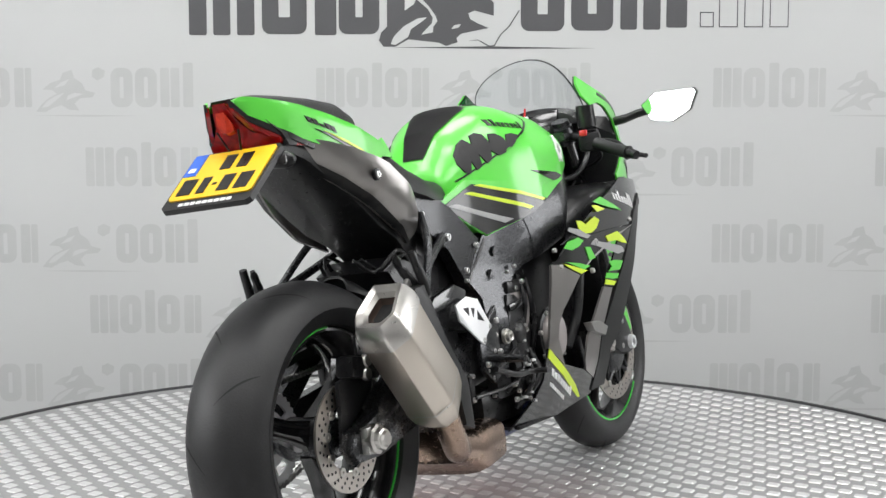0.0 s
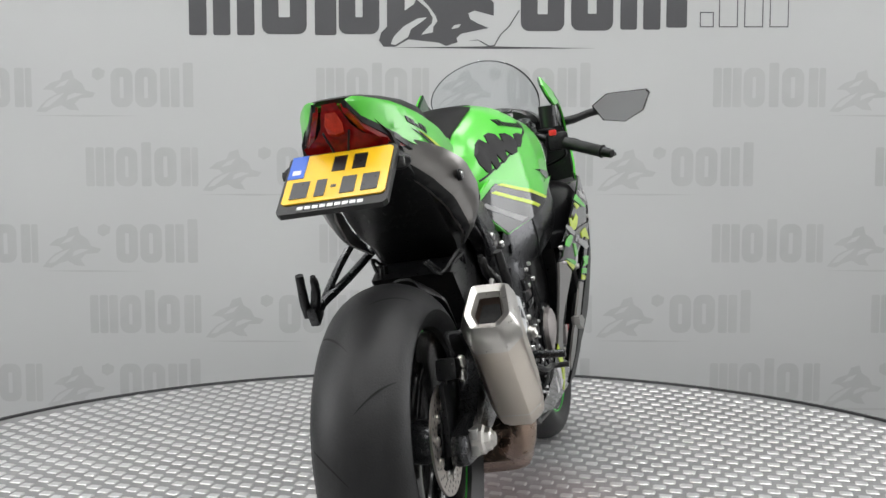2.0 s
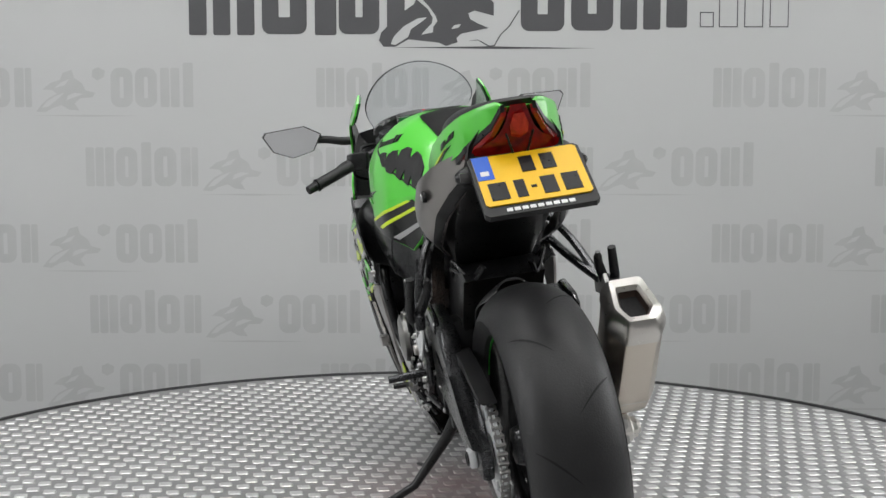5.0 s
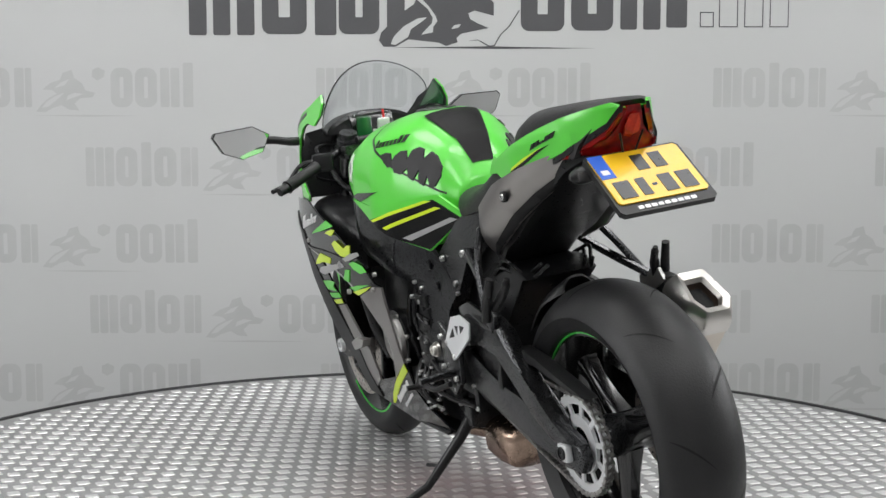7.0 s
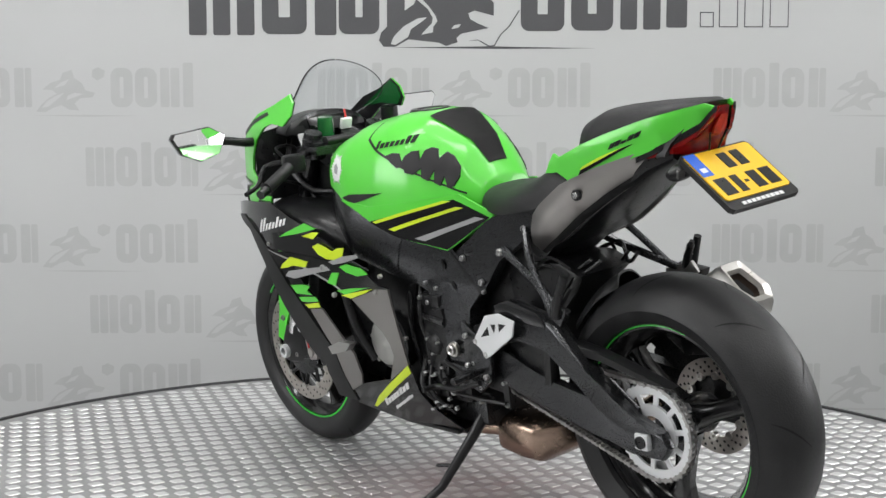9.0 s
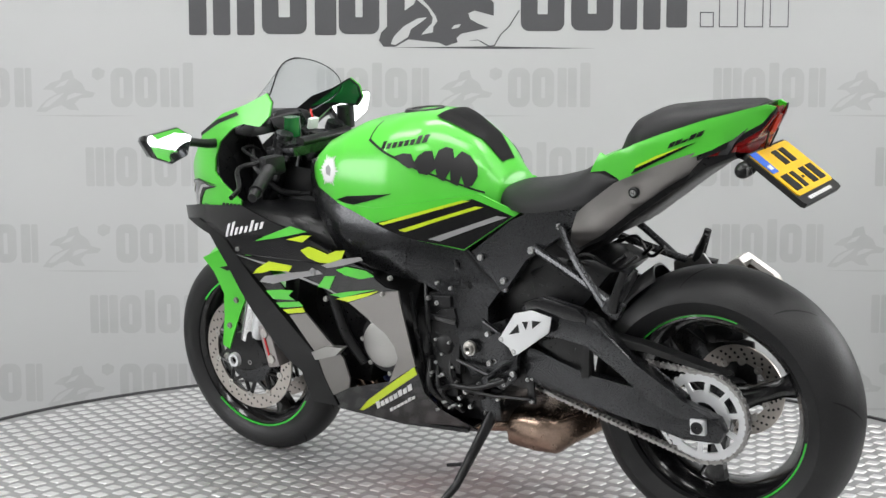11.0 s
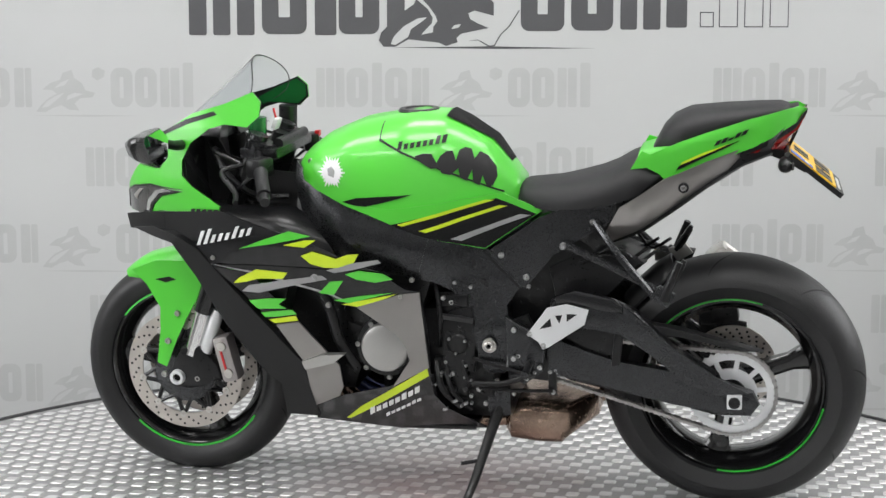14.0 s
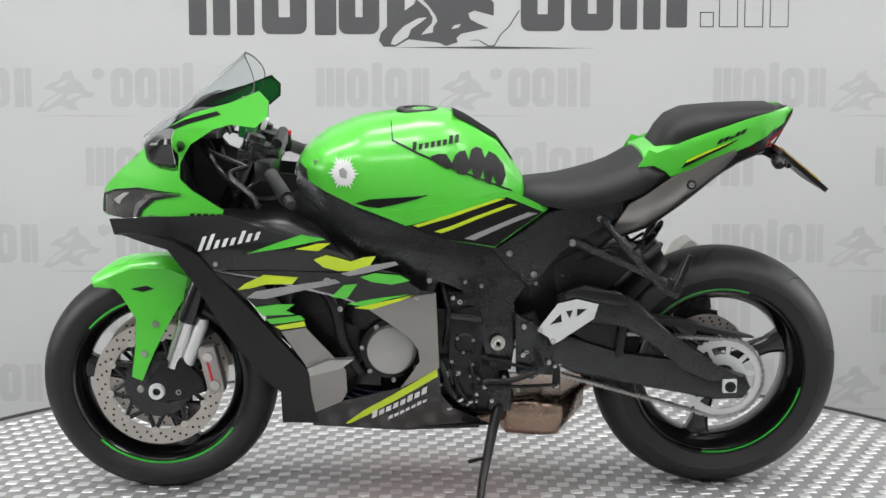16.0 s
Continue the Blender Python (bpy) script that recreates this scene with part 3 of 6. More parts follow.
front_wheel = wheel("front_wheel", FRONT, 0.303, 0.122, 0.222, 3, 50, ((-135, -35), (98, 140)), ((-140, -20), (60, 140)), 22)
rear_wheel = wheel("rear_wheel", REAR, 0.322, 0.196, 0.222, 3, 20, ((-98, -12), (72, 150)), ((-28, 92), (190, 255)), 16)
for s in (-1, 1):
    holed_disc(FRONT, s * 0.062, 0.124, 0.164, front_wheel, "drilled steel front brake disc")
holed_disc(REAR, 0.088, 0.070, 0.110, rear_wheel, "drilled steel rear brake disc", False)


def sprocket():
    y, c = -0.112, (REAR[0], -0.112, REAR[2])
    bm = bmesh.new()
    n = 41
    prof = []
    for k in range(n * 2):
        a = 2 * math.pi * k / (n * 2)
        prof.append((0.1085 if k % 2 else 0.1025, a))
    r_in = 0.084
    o = [[bm.verts.new((c[0] + r * math.cos(a), yy, c[2] + r * math.sin(a))) for r, a in prof] for yy in (y - 0.003, y + 0.003)]
    i = [[bm.verts.new((c[0] + r_in * math.cos(a), yy, c[2] + r_in * math.sin(a))) for r, a in prof] for yy in (y - 0.003, y + 0.003)]
    for k in range(n * 2):
        j = (k + 1) % (n * 2)
        bm.faces.new((o[0][k], o[0][j], i[0][j], i[0][k]))
        bm.faces.new((o[1][k], i[1][k], i[1][j], o[1][j]))
        bm.faces.new((o[0][k], o[1][k], o[1][j], o[0][j]))
        bm.faces.new((i[0][k], i[0][j], i[1][j], i[1][k]))
    ring = part("sprocket", bm, WHITEALU, rear_wheel, "silver rear sprocket with cut-outs", smooth=20)
    bm = bmesh.new()
    lathe(bm, c, [(0.036, -0.004), (0.062, -0.004), (0.062, 0.004), (0.036, 0.004)], 36, closed=True)
    part("sprocket_centre", bm, WHITEALU, ring)
    for k in range(10):
        a = 360 / 10 * k + 9
        bm = bmesh.new()
        box(bm, (c[0] + 0.073 * math.cos(radians(a)), y, c[2] + 0.073 * math.sin(radians(a))), (0.026, 0.0052, 0.012), 0.001, (0, -a, 0))
        part("sprocket_web", bm, WHITEALU, ring)


sprocket()


def chain():
    """Links along both runs and round the sprocket."""
    path = []
    c, r = Vector((REAR[0], -0.112, REAR[2])), 0.106
    lo0, lo1 = Vector((0.270, -0.112, 0.345)), c + Vector((-0.028, 0, -0.102))
    up0, up1 = Vector((0.270, -0.112, 0.455)), c + Vector((-0.012, 0, 0.105))
    for k in range(36):
        path.append(lo0.lerp(lo1, k / 36))
    for k in range(21):
        a = radians(-105 + 200 * k / 21)
        path.append(c + Vector((r * math.cos(a), 0, r * math.sin(a))))
    for k in range(36):
        path.append(up1.lerp(up0, k / 36))
    bm = bmesh.new()
    for i, (a, b) in enumerate(zip(path, path[1:])):
        d, m = b - a, (a + b) / 2
        ang = math.degrees(math.atan2(d.z, d.x))
        wide = 0.016 if i % 2 else 0.011
        for s in (-1, 1):
            box(bm, (m.x, m.y + s * wide / 2, m.z), (d.length * 0.72, 0.0022, 0.0070), 0, (0, -ang, 0))
            box(bm, (a.x, a.y + s * wide / 2, a.z), (0.0085, 0.0024, 0.0085), 0, (0, 45 - ang, 0))
            box(bm, (b.x, b.y + s * wide / 2, b.z), (0.0085, 0.0024, 0.0085), 0, (0, 45 - ang, 0))
        box(bm, (a.x, a.y, a.z), (0.0055, 0.021, 0.0055), 0, (0, 45, 0))
    ob = part("chain", bm, CHAINM, bike, "steel drive chain", smooth=0)
    ob["kind"] = "stuff"


chain()

# swingarm
LOWER_ARM = [(0.250, 0.450), (0.290, 0.375), (0.340, 0.350), (0.593, 0.303), (0.690, 0.278), (0.775, 0.280), (0.795, 0.310), (0.780, 0.342), (0.690, 0.366), (0.600, 0.385), (0.460, 0.405), (0.370, 0.420), (0.310, 0.470)]
UPPER_ARM = [(0.285, 0.470), (0.293, 0.555), (0.356, 0.580), (0.448, 0.560), (0.500, 0.538), (0.579, 0.458), (0.690, 0.366), (0.780, 0.342), (0.690, 0.330), (0.610, 0.365), (0.545, 0.425), (0.470, 0.492), (0.400, 0.505), (0.340, 0.480)]


def swingarm():
    bm = bmesh.new()
    for s in (-1, 1):
        y0, y1 = (-0.150, -0.122) if s < 0 else (0.110, 0.145)
        prism(bm, LOWER_ARM, y0, y1, 0.012)
    arm = part("swingarm", bm, FRAME, bike, "black aluminium swingarm")
    for s in (-1, 1):
        y0, y1 = (-0.162, -0.118) if s < 0 else (0.112, 0.152)
        part("brace", prism(bmesh.new(), UPPER_ARM, y0, y1, 0.014), FRAME, arm)
    for s in (-1, 1):
        part("brace_lip", prism(bmesh.new(), [(0.305, 0.570), (0.356, 0.588), (0.448, 0.568), (0.470, 0.550), (0.470, 0.530), (0.440, 0.542), (0.356, 0.556), (0.312, 0.545)], s * 0.158 - 0.008, s * 0.158 + 0.008, 0.005), DARKGREY, arm, "dark grey raised lip")
        # added black plate gives the hollow brace its dark, shaded recess
        part("recess_filler", prism(bmesh.new(), [(0.305, 0.400), (0.440, 0.392), (0.462, 0.405), (0.458, 0.520), (0.330, 0.530)], s * 0.130 - 0.010, s * 0.130 + 0.010, 0.006), BLACK, arm)
        part("brace_strut", prism(bmesh.new(), [(0.440, 0.395), (0.462, 0.398), (0.472, 0.505), (0.452, 0.515)], s * 0.144 - 0.010, s * 0.144 + 0.010, 0.005), PLASTIC, arm)
    part("cross_beam", box(bmesh.new(), (0.345, 0, 0.47), (0.10, 0.26, 0.13), 0.02), PLASTIC, arm)
    # chain guard and axle fittings
    part("chain_guard", prism(bmesh.new(), [(0.50, 0.475), (0.60, 0.470), (0.745, 0.440), (0.80, 0.437), (0.74, 0.452), (0.60, 0.487), (0.52, 0.50)], -0.135, -0.100, 0.004), PLASTIC, arm)
    bm = bmesh.new()
    box(bm, (0.735, -0.158, 0.315), (0.036, 0.016, 0.036), 0.004)
    block = part("axle_block", bm, WHITEALU, arm, "silver axle adjuster block")
    part("axle_bore", lathe(bmesh.new(), (0.735, -0.168, 0.315), [(0.0005, 0.0005), (0.011, 0.0005), (0.011, -0.002), (0.014, -0.002), (0.014, 0.004)], 20), BLACK, block)
    bm = bmesh.new()
    lathe(bm, (0.735, 0.168, 0.318), [(0.0005, 0.022), (0.014, 0.022), (0.017, 0.016), (0.022, 0.014), (0.024, 0.004), (0.030, 0.0), (0.030, -0.02)], 8)
    part("axle_nut", bm, STEEL, arm, "steel axle nut", smooth=20)
    bm = bmesh.new()
    box(bm, (0.735, 0.152, 0.318), (0.055, 0.02, 0.055), 0.006)
    part("axle_block", bm, ALU, arm)


swingarm()


def caliper(name, c, s, turn, material, label):
    bm = bmesh.new()
    box(bm, c, s, 0.010, turn)
    body = part(name, bm, material, bike, label)
    y = -1 if c[1] < 0 else 1
    for dz in (-0.3, 0.3):
        m = pose(*c, *turn) @ Vector((0, y * s[1] * 0.5, dz * s[2]))
        part("piston_cap", lathe(bmesh.new(), m, [(0.0005, y * 0.004), (0.012, y * 0.004), (0.014, 0.0), (0.014, -y * 0.006)], 16), STEEL, body)
    return body


for s in (-1, 1):
    c = caliper("brake_caliper", (-0.574, s * 0.105, 0.355), (0.045, 0.052, 0.125), (0, -12, 0), CALIPER, "grey radial front brake caliper")
    part("caliper_mark", box(bmesh.new(), (-0.578, s * 0.1325, 0.355), (0.006, 0.002, 0.07), 0, (0, -12, 0)), REDM, c, "small red mark")
caliper("rear_caliper", (0.690, 0.110, 0.455), (0.10, 0.045, 0.045), (0, -10, 0), BLACK, "black rear brake caliper")
part("rear_caliper_bracket", prism(bmesh.new(), [(0.70, 0.30), (0.77, 0.30), (0.76, 0.44), (0.64, 0.46), (0.64, 0.42)], 0.097, 0.108, 0.003), BLACK, bike)
part("brake_hose", tube(bmesh.new(), bend([(0.70, 0.12, 0.48), (0.66, 0.10, 0.52), (0.58, 0.11, 0.515), (0.48, 0.13, 0.54), (0.38, 0.13, 0.56)]), 0.005, 8), BLACK, bike)


# fork
def fork():
    for s in (-1, 1):
        y = 0.105 * s
        top, mid, low = Vector((-0.455, y, 0.930)), Vector((-0.634, y, 0.480)), Vector((-0.676, y, 0.360))
        leg = part("fork_tube", tube(bmesh.new(), [top, top.lerp(mid, 0.5), mid], [0.025, 0.026, 0.027], 20), GLOSS, bike, "black upper fork tube")
        part("stanchion", tube(bmesh.new(), [mid + (mid - low) * 0.1, low], 0.0205, 20), CHROME, leg, "chrome fork stanchion")
        part("damper_tube", tube(bmesh.new(), [(-0.592, y, 0.485), (-0.597, y, 0.470), (-0.648, y, 0.345)], [0.013, 0.0165, 0.0165], 16), WHITEALU, leg, "silver damper cylinder")
        bm = bmesh.new()
        prism(bm, [(-0.700, 0.385), (-0.650, 0.392), (-0.600, 0.340), (-0.590, 0.300), (-0.640, 0.290), (-0.690, 0.270), (-0.728, 0.275), (-0.738, 0.310), (-0.720, 0.345)], y - 0.018, y + 0.018, 0.008)
        foot_ob = part("fork_foot", bm, BLACK, leg, "black axle clamp")
        bm = bmesh.new()
        lathe(bm, (-0.714, y + s * 0.018, 0.300), [(0.010, s * 0.004), (0.011, s * 0.012), (0.019, s * 0.012), (0.021, 0.0)], 22)
        part("axle_end", bm, WHITEALU, foot_ob)
        bolt("clamp_bolt", (-0.755, y + s * 0.012, 0.308), 0.009, ALU, foot_ob, s)
        bolt("clamp_bolt", (-0.660, y + s * 0.014, 0.300), 0.008, ALU, foot_ob, s)
        cap = bmesh.new()
        tube(cap, [top, top + (top - mid).normalized() * 0.022], [0.027, 0.024], 20)
        part("fork_cap", cap, FRAME, leg)
    for z, x, h in ((0.905, -0.435, 0.024), (0.745, -0.505, 0.036)):
        bm = bmesh.new()
        prism_pts = [(x - 0.055, z - h / 2), (x + 0.045, z - h / 2), (x + 0.045, z + h / 2), (x - 0.055, z + h / 2)]
        prism(bm, prism_pts, -0.14, 0.14, 0.008)
        part("fork_bridge", bm, FRAME, bike, "black fork clamp")


fork()


# front mudguard
def mudguard():
    bm = bmesh.new()
    rings = []
    for k in range(19):
        a = radians(122 - 78 * k / 18)
        tip = max(0.0, 1 - k / 3.0)
        w = 0.076 * (1 - 0.55 * tip)
        r = 0.328 - 0.012 * tip
        ring = []
        for j in range(13):
            q = -1 + 2 * j / 12
            rr = r - 0.055 * abs(q) ** 3.0 * (1 - 0.6 * tip)
            ring.append((FRONT[0] + rr * math.cos(a), w * math.sin(q * 1.35) / math.sin(1.35), FRONT[2] + rr * math.sin(a)))
        rings.append(ring + [(FRONT[0] + (math.hypot(p[0] - FRONT[0], p[2] - FRONT[2]) - 0.004) * math.cos(a), p[1] * 0.96, FRONT[2] + (math.hypot(p[0] - FRONT[0], p[2] - FRONT[2]) - 0.004) * math.sin(a)) for p in reversed(ring)])
    guard = part("front_mudguard", loft(bm, rings), GREEN, bike, "green front mudguard")
    leg = [(-0.840, 0.585), (-0.770, 0.612), (-0.680, 0.612), (-0.632, 0.590), (-0.645, 0.530), (-0.665, 0.500), (-0.693, 0.452), (-0.722, 0.395), (-0.752, 0.325), (-0.778, 0.336), (-0.766, 0.421), (-0.764, 0.485), (-0.800, 0.545)]
    for s in (-1, 1):
        part("mudguard_side", panel(leg, lambda x, z: 0.083 + 0.10 * max(0, 0.56 - z), s, 0.005), GREEN, guard)
        part("vent_slot", panel([(-0.775, 0.560), (-0.735, 0.568), (-0.715, 0.560), (-0.745, 0.552)], lambda x, z: 0.083 + 0.10 * max(0, 0.56 - z), s, 0.002, 0.0012), BLACK, guard)
        for x, z in ((-0.715, 0.470), (-0.745, 0.395)):
            bolt("guard_bolt", (x, s * (0.084 + 0.10 * (0.56 - z)), z), 0.0085, ALU, guard, s)


mudguard()

# ---- frame and engine
SPAR = [(-0.345, 0.890), (-0.313, 0.866), (-0.247, 0.821), (-0.167, 0.778), (-0.084, 0.759), (-0.010, 0.729), (0.133, 0.681), (0.220, 0.587), (0.184, 0.538), (0.191, 0.464), (0.178, 0.366),
        (0.129, 0.365), (0.103, 0.449), (0.092, 0.508), (0.053, 0.575), (0.004, 0.600), (-0.107, 0.625), (-0.191, 0.648), (-0.262, 0.684), (-0.309, 0.720), (-0.335, 0.777), (-0.352, 0.841)]


def spar_w(x, z):
    w = interp(x, [(-0.36, 0.115), (-0.28, 0.165), (-0.20, 0.185), (-0.05, 0.180), (0.10, 0.145), (0.22, 0.130)])
    mid = interp(x, [(-0.34, 0.81), (-0.20, 0.715), (0.0, 0.665), (0.13, 0.61)])
    swell = 0.030 * max(0.0, 1 - ((z - mid) / 0.10) ** 2) * interp(x, [(-0.35, 0.6), (-0.2, 1.0), (0.0, 0.7), (0.12, 0.0)])
    return w - 0.010 + swell + 0.025 * max(0, min(1, (0.60 - z) / 0.12)) * interp(x, [(0.0, 0.0), (0.06, 1.0)])


both("frame_spar", SPAR, spar_w, FRAME, 0.05, label="satin black alloy frame spar")
SEATPLATE = [(0.140, 0.672), (0.266, 0.757), (0.310, 0.775), (0.420, 0.800), (0.464, 0.796), (0.449, 0.757), (0.367, 0.706), (0.298, 0.663), (0.226, 0.575), (0.182, 0.626)]
both("weld_ridge", [(-0.006, 0.724), (0.003, 0.722), (-0.014, 0.668), (-0.030, 0.608), (-0.040, 0.610), (-0.023, 0.668)], spar_w, FRAME, 0.004, 0.0025, "raised weld across the spar", cell=0.012)
both("spar_edge", [(0.128, 0.676), (0.176, 0.622), (0.218, 0.580), (0.214, 0.576), (0.172, 0.616), (0.122, 0.672)], spar_w, BLACK, 0.003, 0.0015, cell=0.012)
both("subframe_plate", SEATPLATE, lambda x, z: 0.129 - 0.02 * abs(x - 0.3), FRAME, 0.03, label="satin black subframe plate")
for s in (-1, 1):
    for x, z, r in ((0.171, 0.662, 0.0095), (0.232, 0.608, 0.0095), (0.395, 0.748, 0.009), (0.238, 0.585, 0.006)):
        bolt("frame_bolt", (x, s * (0.133 if x < 0.3 else 0.128), z), r * 0.85, BOLTM, bike, s)
    for x, z in ((0.098, 0.636), (0.125, 0.583)):
        bm = bmesh.new()
        lathe(bm, (x, s * (spar_w(x, z) + 0.0005), z), [(0.0005, 0.0), (0.011, 0.0), (0.013, s * 0.0015)], 18)
        part("frame_hole", bm, BLACK, bike)
    bm = bmesh.new()
    lathe(bm, (0.143, s * 0.176, 0.436), [(0.005, -s * 0.004), (0.006, s * 0.004), (0.010, s * 0.006), (0.013, s * 0.004), (0.014, -s * 0.004), (0.018, -s * 0.004), (0.019, -s * 0.012)], 6 * 4)
    part("pivot_bolt", bm, STEEL, bike, "steel swingarm pivot bolt")


def engine():
    bm = bmesh.new()
    box(bm, (0.00, 0, 0.40), (0.30, 0.27, 0.24), 0.03)
    eng = part("engine_block", bm, BLACK, bike, "black engine block")
    part("cylinder_block", box(bmesh.new(), (-0.12, 0, 0.55), (0.20, 0.30, 0.22), 0.03, (0, 20, 0)), BLACK, eng)
    part("sump", box(bmesh.new(), (0.08, 0, 0.27), (0.22, 0.22, 0.10), 0.03), BLACK, eng)
    # left round cover in its ring, right clutch cover
    for name, c, r, s, m in (("alternator_cover", (-0.122, -0.150, 0.421), 0.064, -1, ALU), ("clutch_cover", (0.030, 0.118, 0.490), 0.070, 1, CALIPER), ("pickup_cover", (-0.13, 0.140, 0.400), 0.060, 1, CALIPER)):
        bm = bmesh.new()
        lathe(bm, c, [(0.0005, s * 0.036), (r * 0.8, s * 0.034), (r * 0.94, s * 0.030), (r, s * 0.020), (r, -s * 0.02)], 44)
        cover = part(name, bm, m, eng, "round cast silver engine cover")
        bm = bmesh.new()
        lathe(bm, c, [(r + 0.001, s * 0.018), (r + 0.012, s * 0.016), (r + 0.014, 0.0), (r + 0.014, -s * 0.03)], 44)
        part("cover_flange", bm, BLACK, cover)
        for k in range(7):
            a = 2 * math.pi * k / 7 + 0.3
            bolt("cover_bolt", (c[0] + (r + 0.010) * math.cos(a), c[1] + s * 0.016, c[2] + (r + 0.010) * math.sin(a)), 0.0065, ALU, cover, s)
    # gearbox side, sprocket cover and small fittings
    for s in (-1, 1):
        bm = bmesh.new()
        box(bm, (0.055, s * 0.135, 0.49), (0.085, 0.03, 0.15), 0.012)
        box(bm, (0.04, s * 0.140, 0.345), (0.09, 0.03, 0.10), 0.012)
        box(bm, (0.055, s * 0.150, 0.545), (0.07, 0.02, 0.03), 0.006)
        part("side_case", bm, BLACK, eng)
        bm = bmesh.new()
        box(bm, (0.026, s * 0.156, 0.345), (0.018, 0.012, 0.045), 0.004)
        box(bm, (0.036, s * 0.154, 0.330), (0.022, 0.010, 0.012), 0.003)
        part("speed_sensor", bm, DARKGREY, eng, "dark grey cast fitting")
        for x, z, r in ((0.048, 0.546, 0.008), (0.029, 0.391, 0.006), (0.046, 0.361, 0.0075), (0.092, 0.304, 0.007), (0.112, 0.322, 0.0075), (0.075, 0.352, 0.004), (0.092, 0.285, 0.005)):
            bolt("case_bolt", (x, s * 0.158, z), r * 0.8, BOLTM, eng, s)
        # ribbed cover over the gearbox with a stepped upper edge
        step = part("gearbox_cover", prism(bmesh.new(), [(0.022, 0.385), (0.018, 0.492), (0.030, 0.512), (0.060, 0.532), (0.098, 0.535), (0.108, 0.50), (0.100, 0.45), (0.108, 0.41), (0.100, 0.365), (0.06, 0.375)], s * 0.148 - 0.012, s * 0.148 + 0.012, 0.006), BLACK, eng, "satin black gearbox cover")
        part("cover_ridge", box(bmesh.new(), (0.062, s * 0.161, 0.502), (0.084, 0.010, 0.017), 0.004, (0, 7, 0)), DARKGREY, step, "grey worn ridge")
        for x, z, l, turn in ((0.050, 0.46, 0.030, 20), (0.070, 0.43, 0.022, -30), (0.045, 0.415, 0.018, 10)):
            part("cover_rib", box(bmesh.new(), (x, s * 0.161, z), (l, 0.006, 0.005), 0.0015, (0, turn, 0)), FRAME, step)
        # linkage bracket behind the spar
        mount = part("linkage_bracket", prism(bmesh.new(), [(0.196, 0.355), (0.196, 0.50), (0.236, 0.515), (0.275, 0.43), (0.300, 0.370), (0.290, 0.345)], s * 0.136 - 0.008, s * 0.136 + 0.008, 0.004), BLACK, eng, "satin black linkage bracket")
        for x, z, r in ((0.208, 0.469, 0.0095), (0.205, 0.391, 0.0085), (0.297, 0.319, 0.008), (0.290, 0.372, 0.007), (0.303, 0.376, 0.005), (0.198, 0.310, 0.006)):
            bolt("bracket_bolt", (x, s * 0.146, z), r * 0.75, BOLTM, mount, s)
        part("shift_rod", tube(bmesh.new(), [(0.112, s * 0.163, 0.322), (0.200, s * 0.160, 0.318), (0.297, s * 0.152, 0.319)], 0.0045, 8), BLACK, mount)
        part("shift_arm", prism(bmesh.new(), [(0.284, 0.312), (0.306, 0.310), (0.304, 0.385), (0.286, 0.385)], s * 0.142 - 0.004, s * 0.142 + 0.004, 0.002), BLACK, mount)
        for k, (x0, z0, x1, z1) in enumerate(((0.00, 0.60, 0.01, 0.42), (-0.05, 0.60, -0.02, 0.34))):
            part("hose", tube(bmesh.new(), bend([(x0, s * 0.13, z0), ((x0 + x1) / 2 + 0.015, s * 0.165, (z0 + z1) / 2), (x1, s * 0.14, z1)], 5), 0.0065, 8), BLACK, eng)
    # radiators, airbox and headstock
    part("radiator", box(bmesh.new(), (-0.40, 0, 0.52), (0.05, 0.41, 0.30), 0.01, (0, 16, 0)), BLACK, bike, "black radiator")
    part("oil_cooler", box(bmesh.new(), (-0.33, 0, 0.31), (0.05, 0.28, 0.12), 0.01, (0, 16, 0)), BLACK, bike)
    part("airbox", hull(bmesh.new(), [-0.36, -0.3, -0.15, 0.0, 0.12], [(-0.36, 0.86), (0.12, 0.72)], [(-0.36, 0.70), (0.12, 0.58)], [(-0.36, 0.10), (-0.2, 0.15), (0.12, 0.11)]), BLACK, bike)
    part("headstock", cyl(bmesh.new(), (-0.43, 0, 0.91), (-0.50, 0, 0.73), 0.045), FRAME, bike)
    for s in (-1, 1):
        part("hose", tube(bmesh.new(), bend([(-0.36, s * 0.17, 0.62), (-0.27, s * 0.19, 0.56), (-0.24, s * 0.18, 0.44), (-0.20, s * 0.16, 0.36)], 5), 0.014, 10), BLACK, bike)


engine()


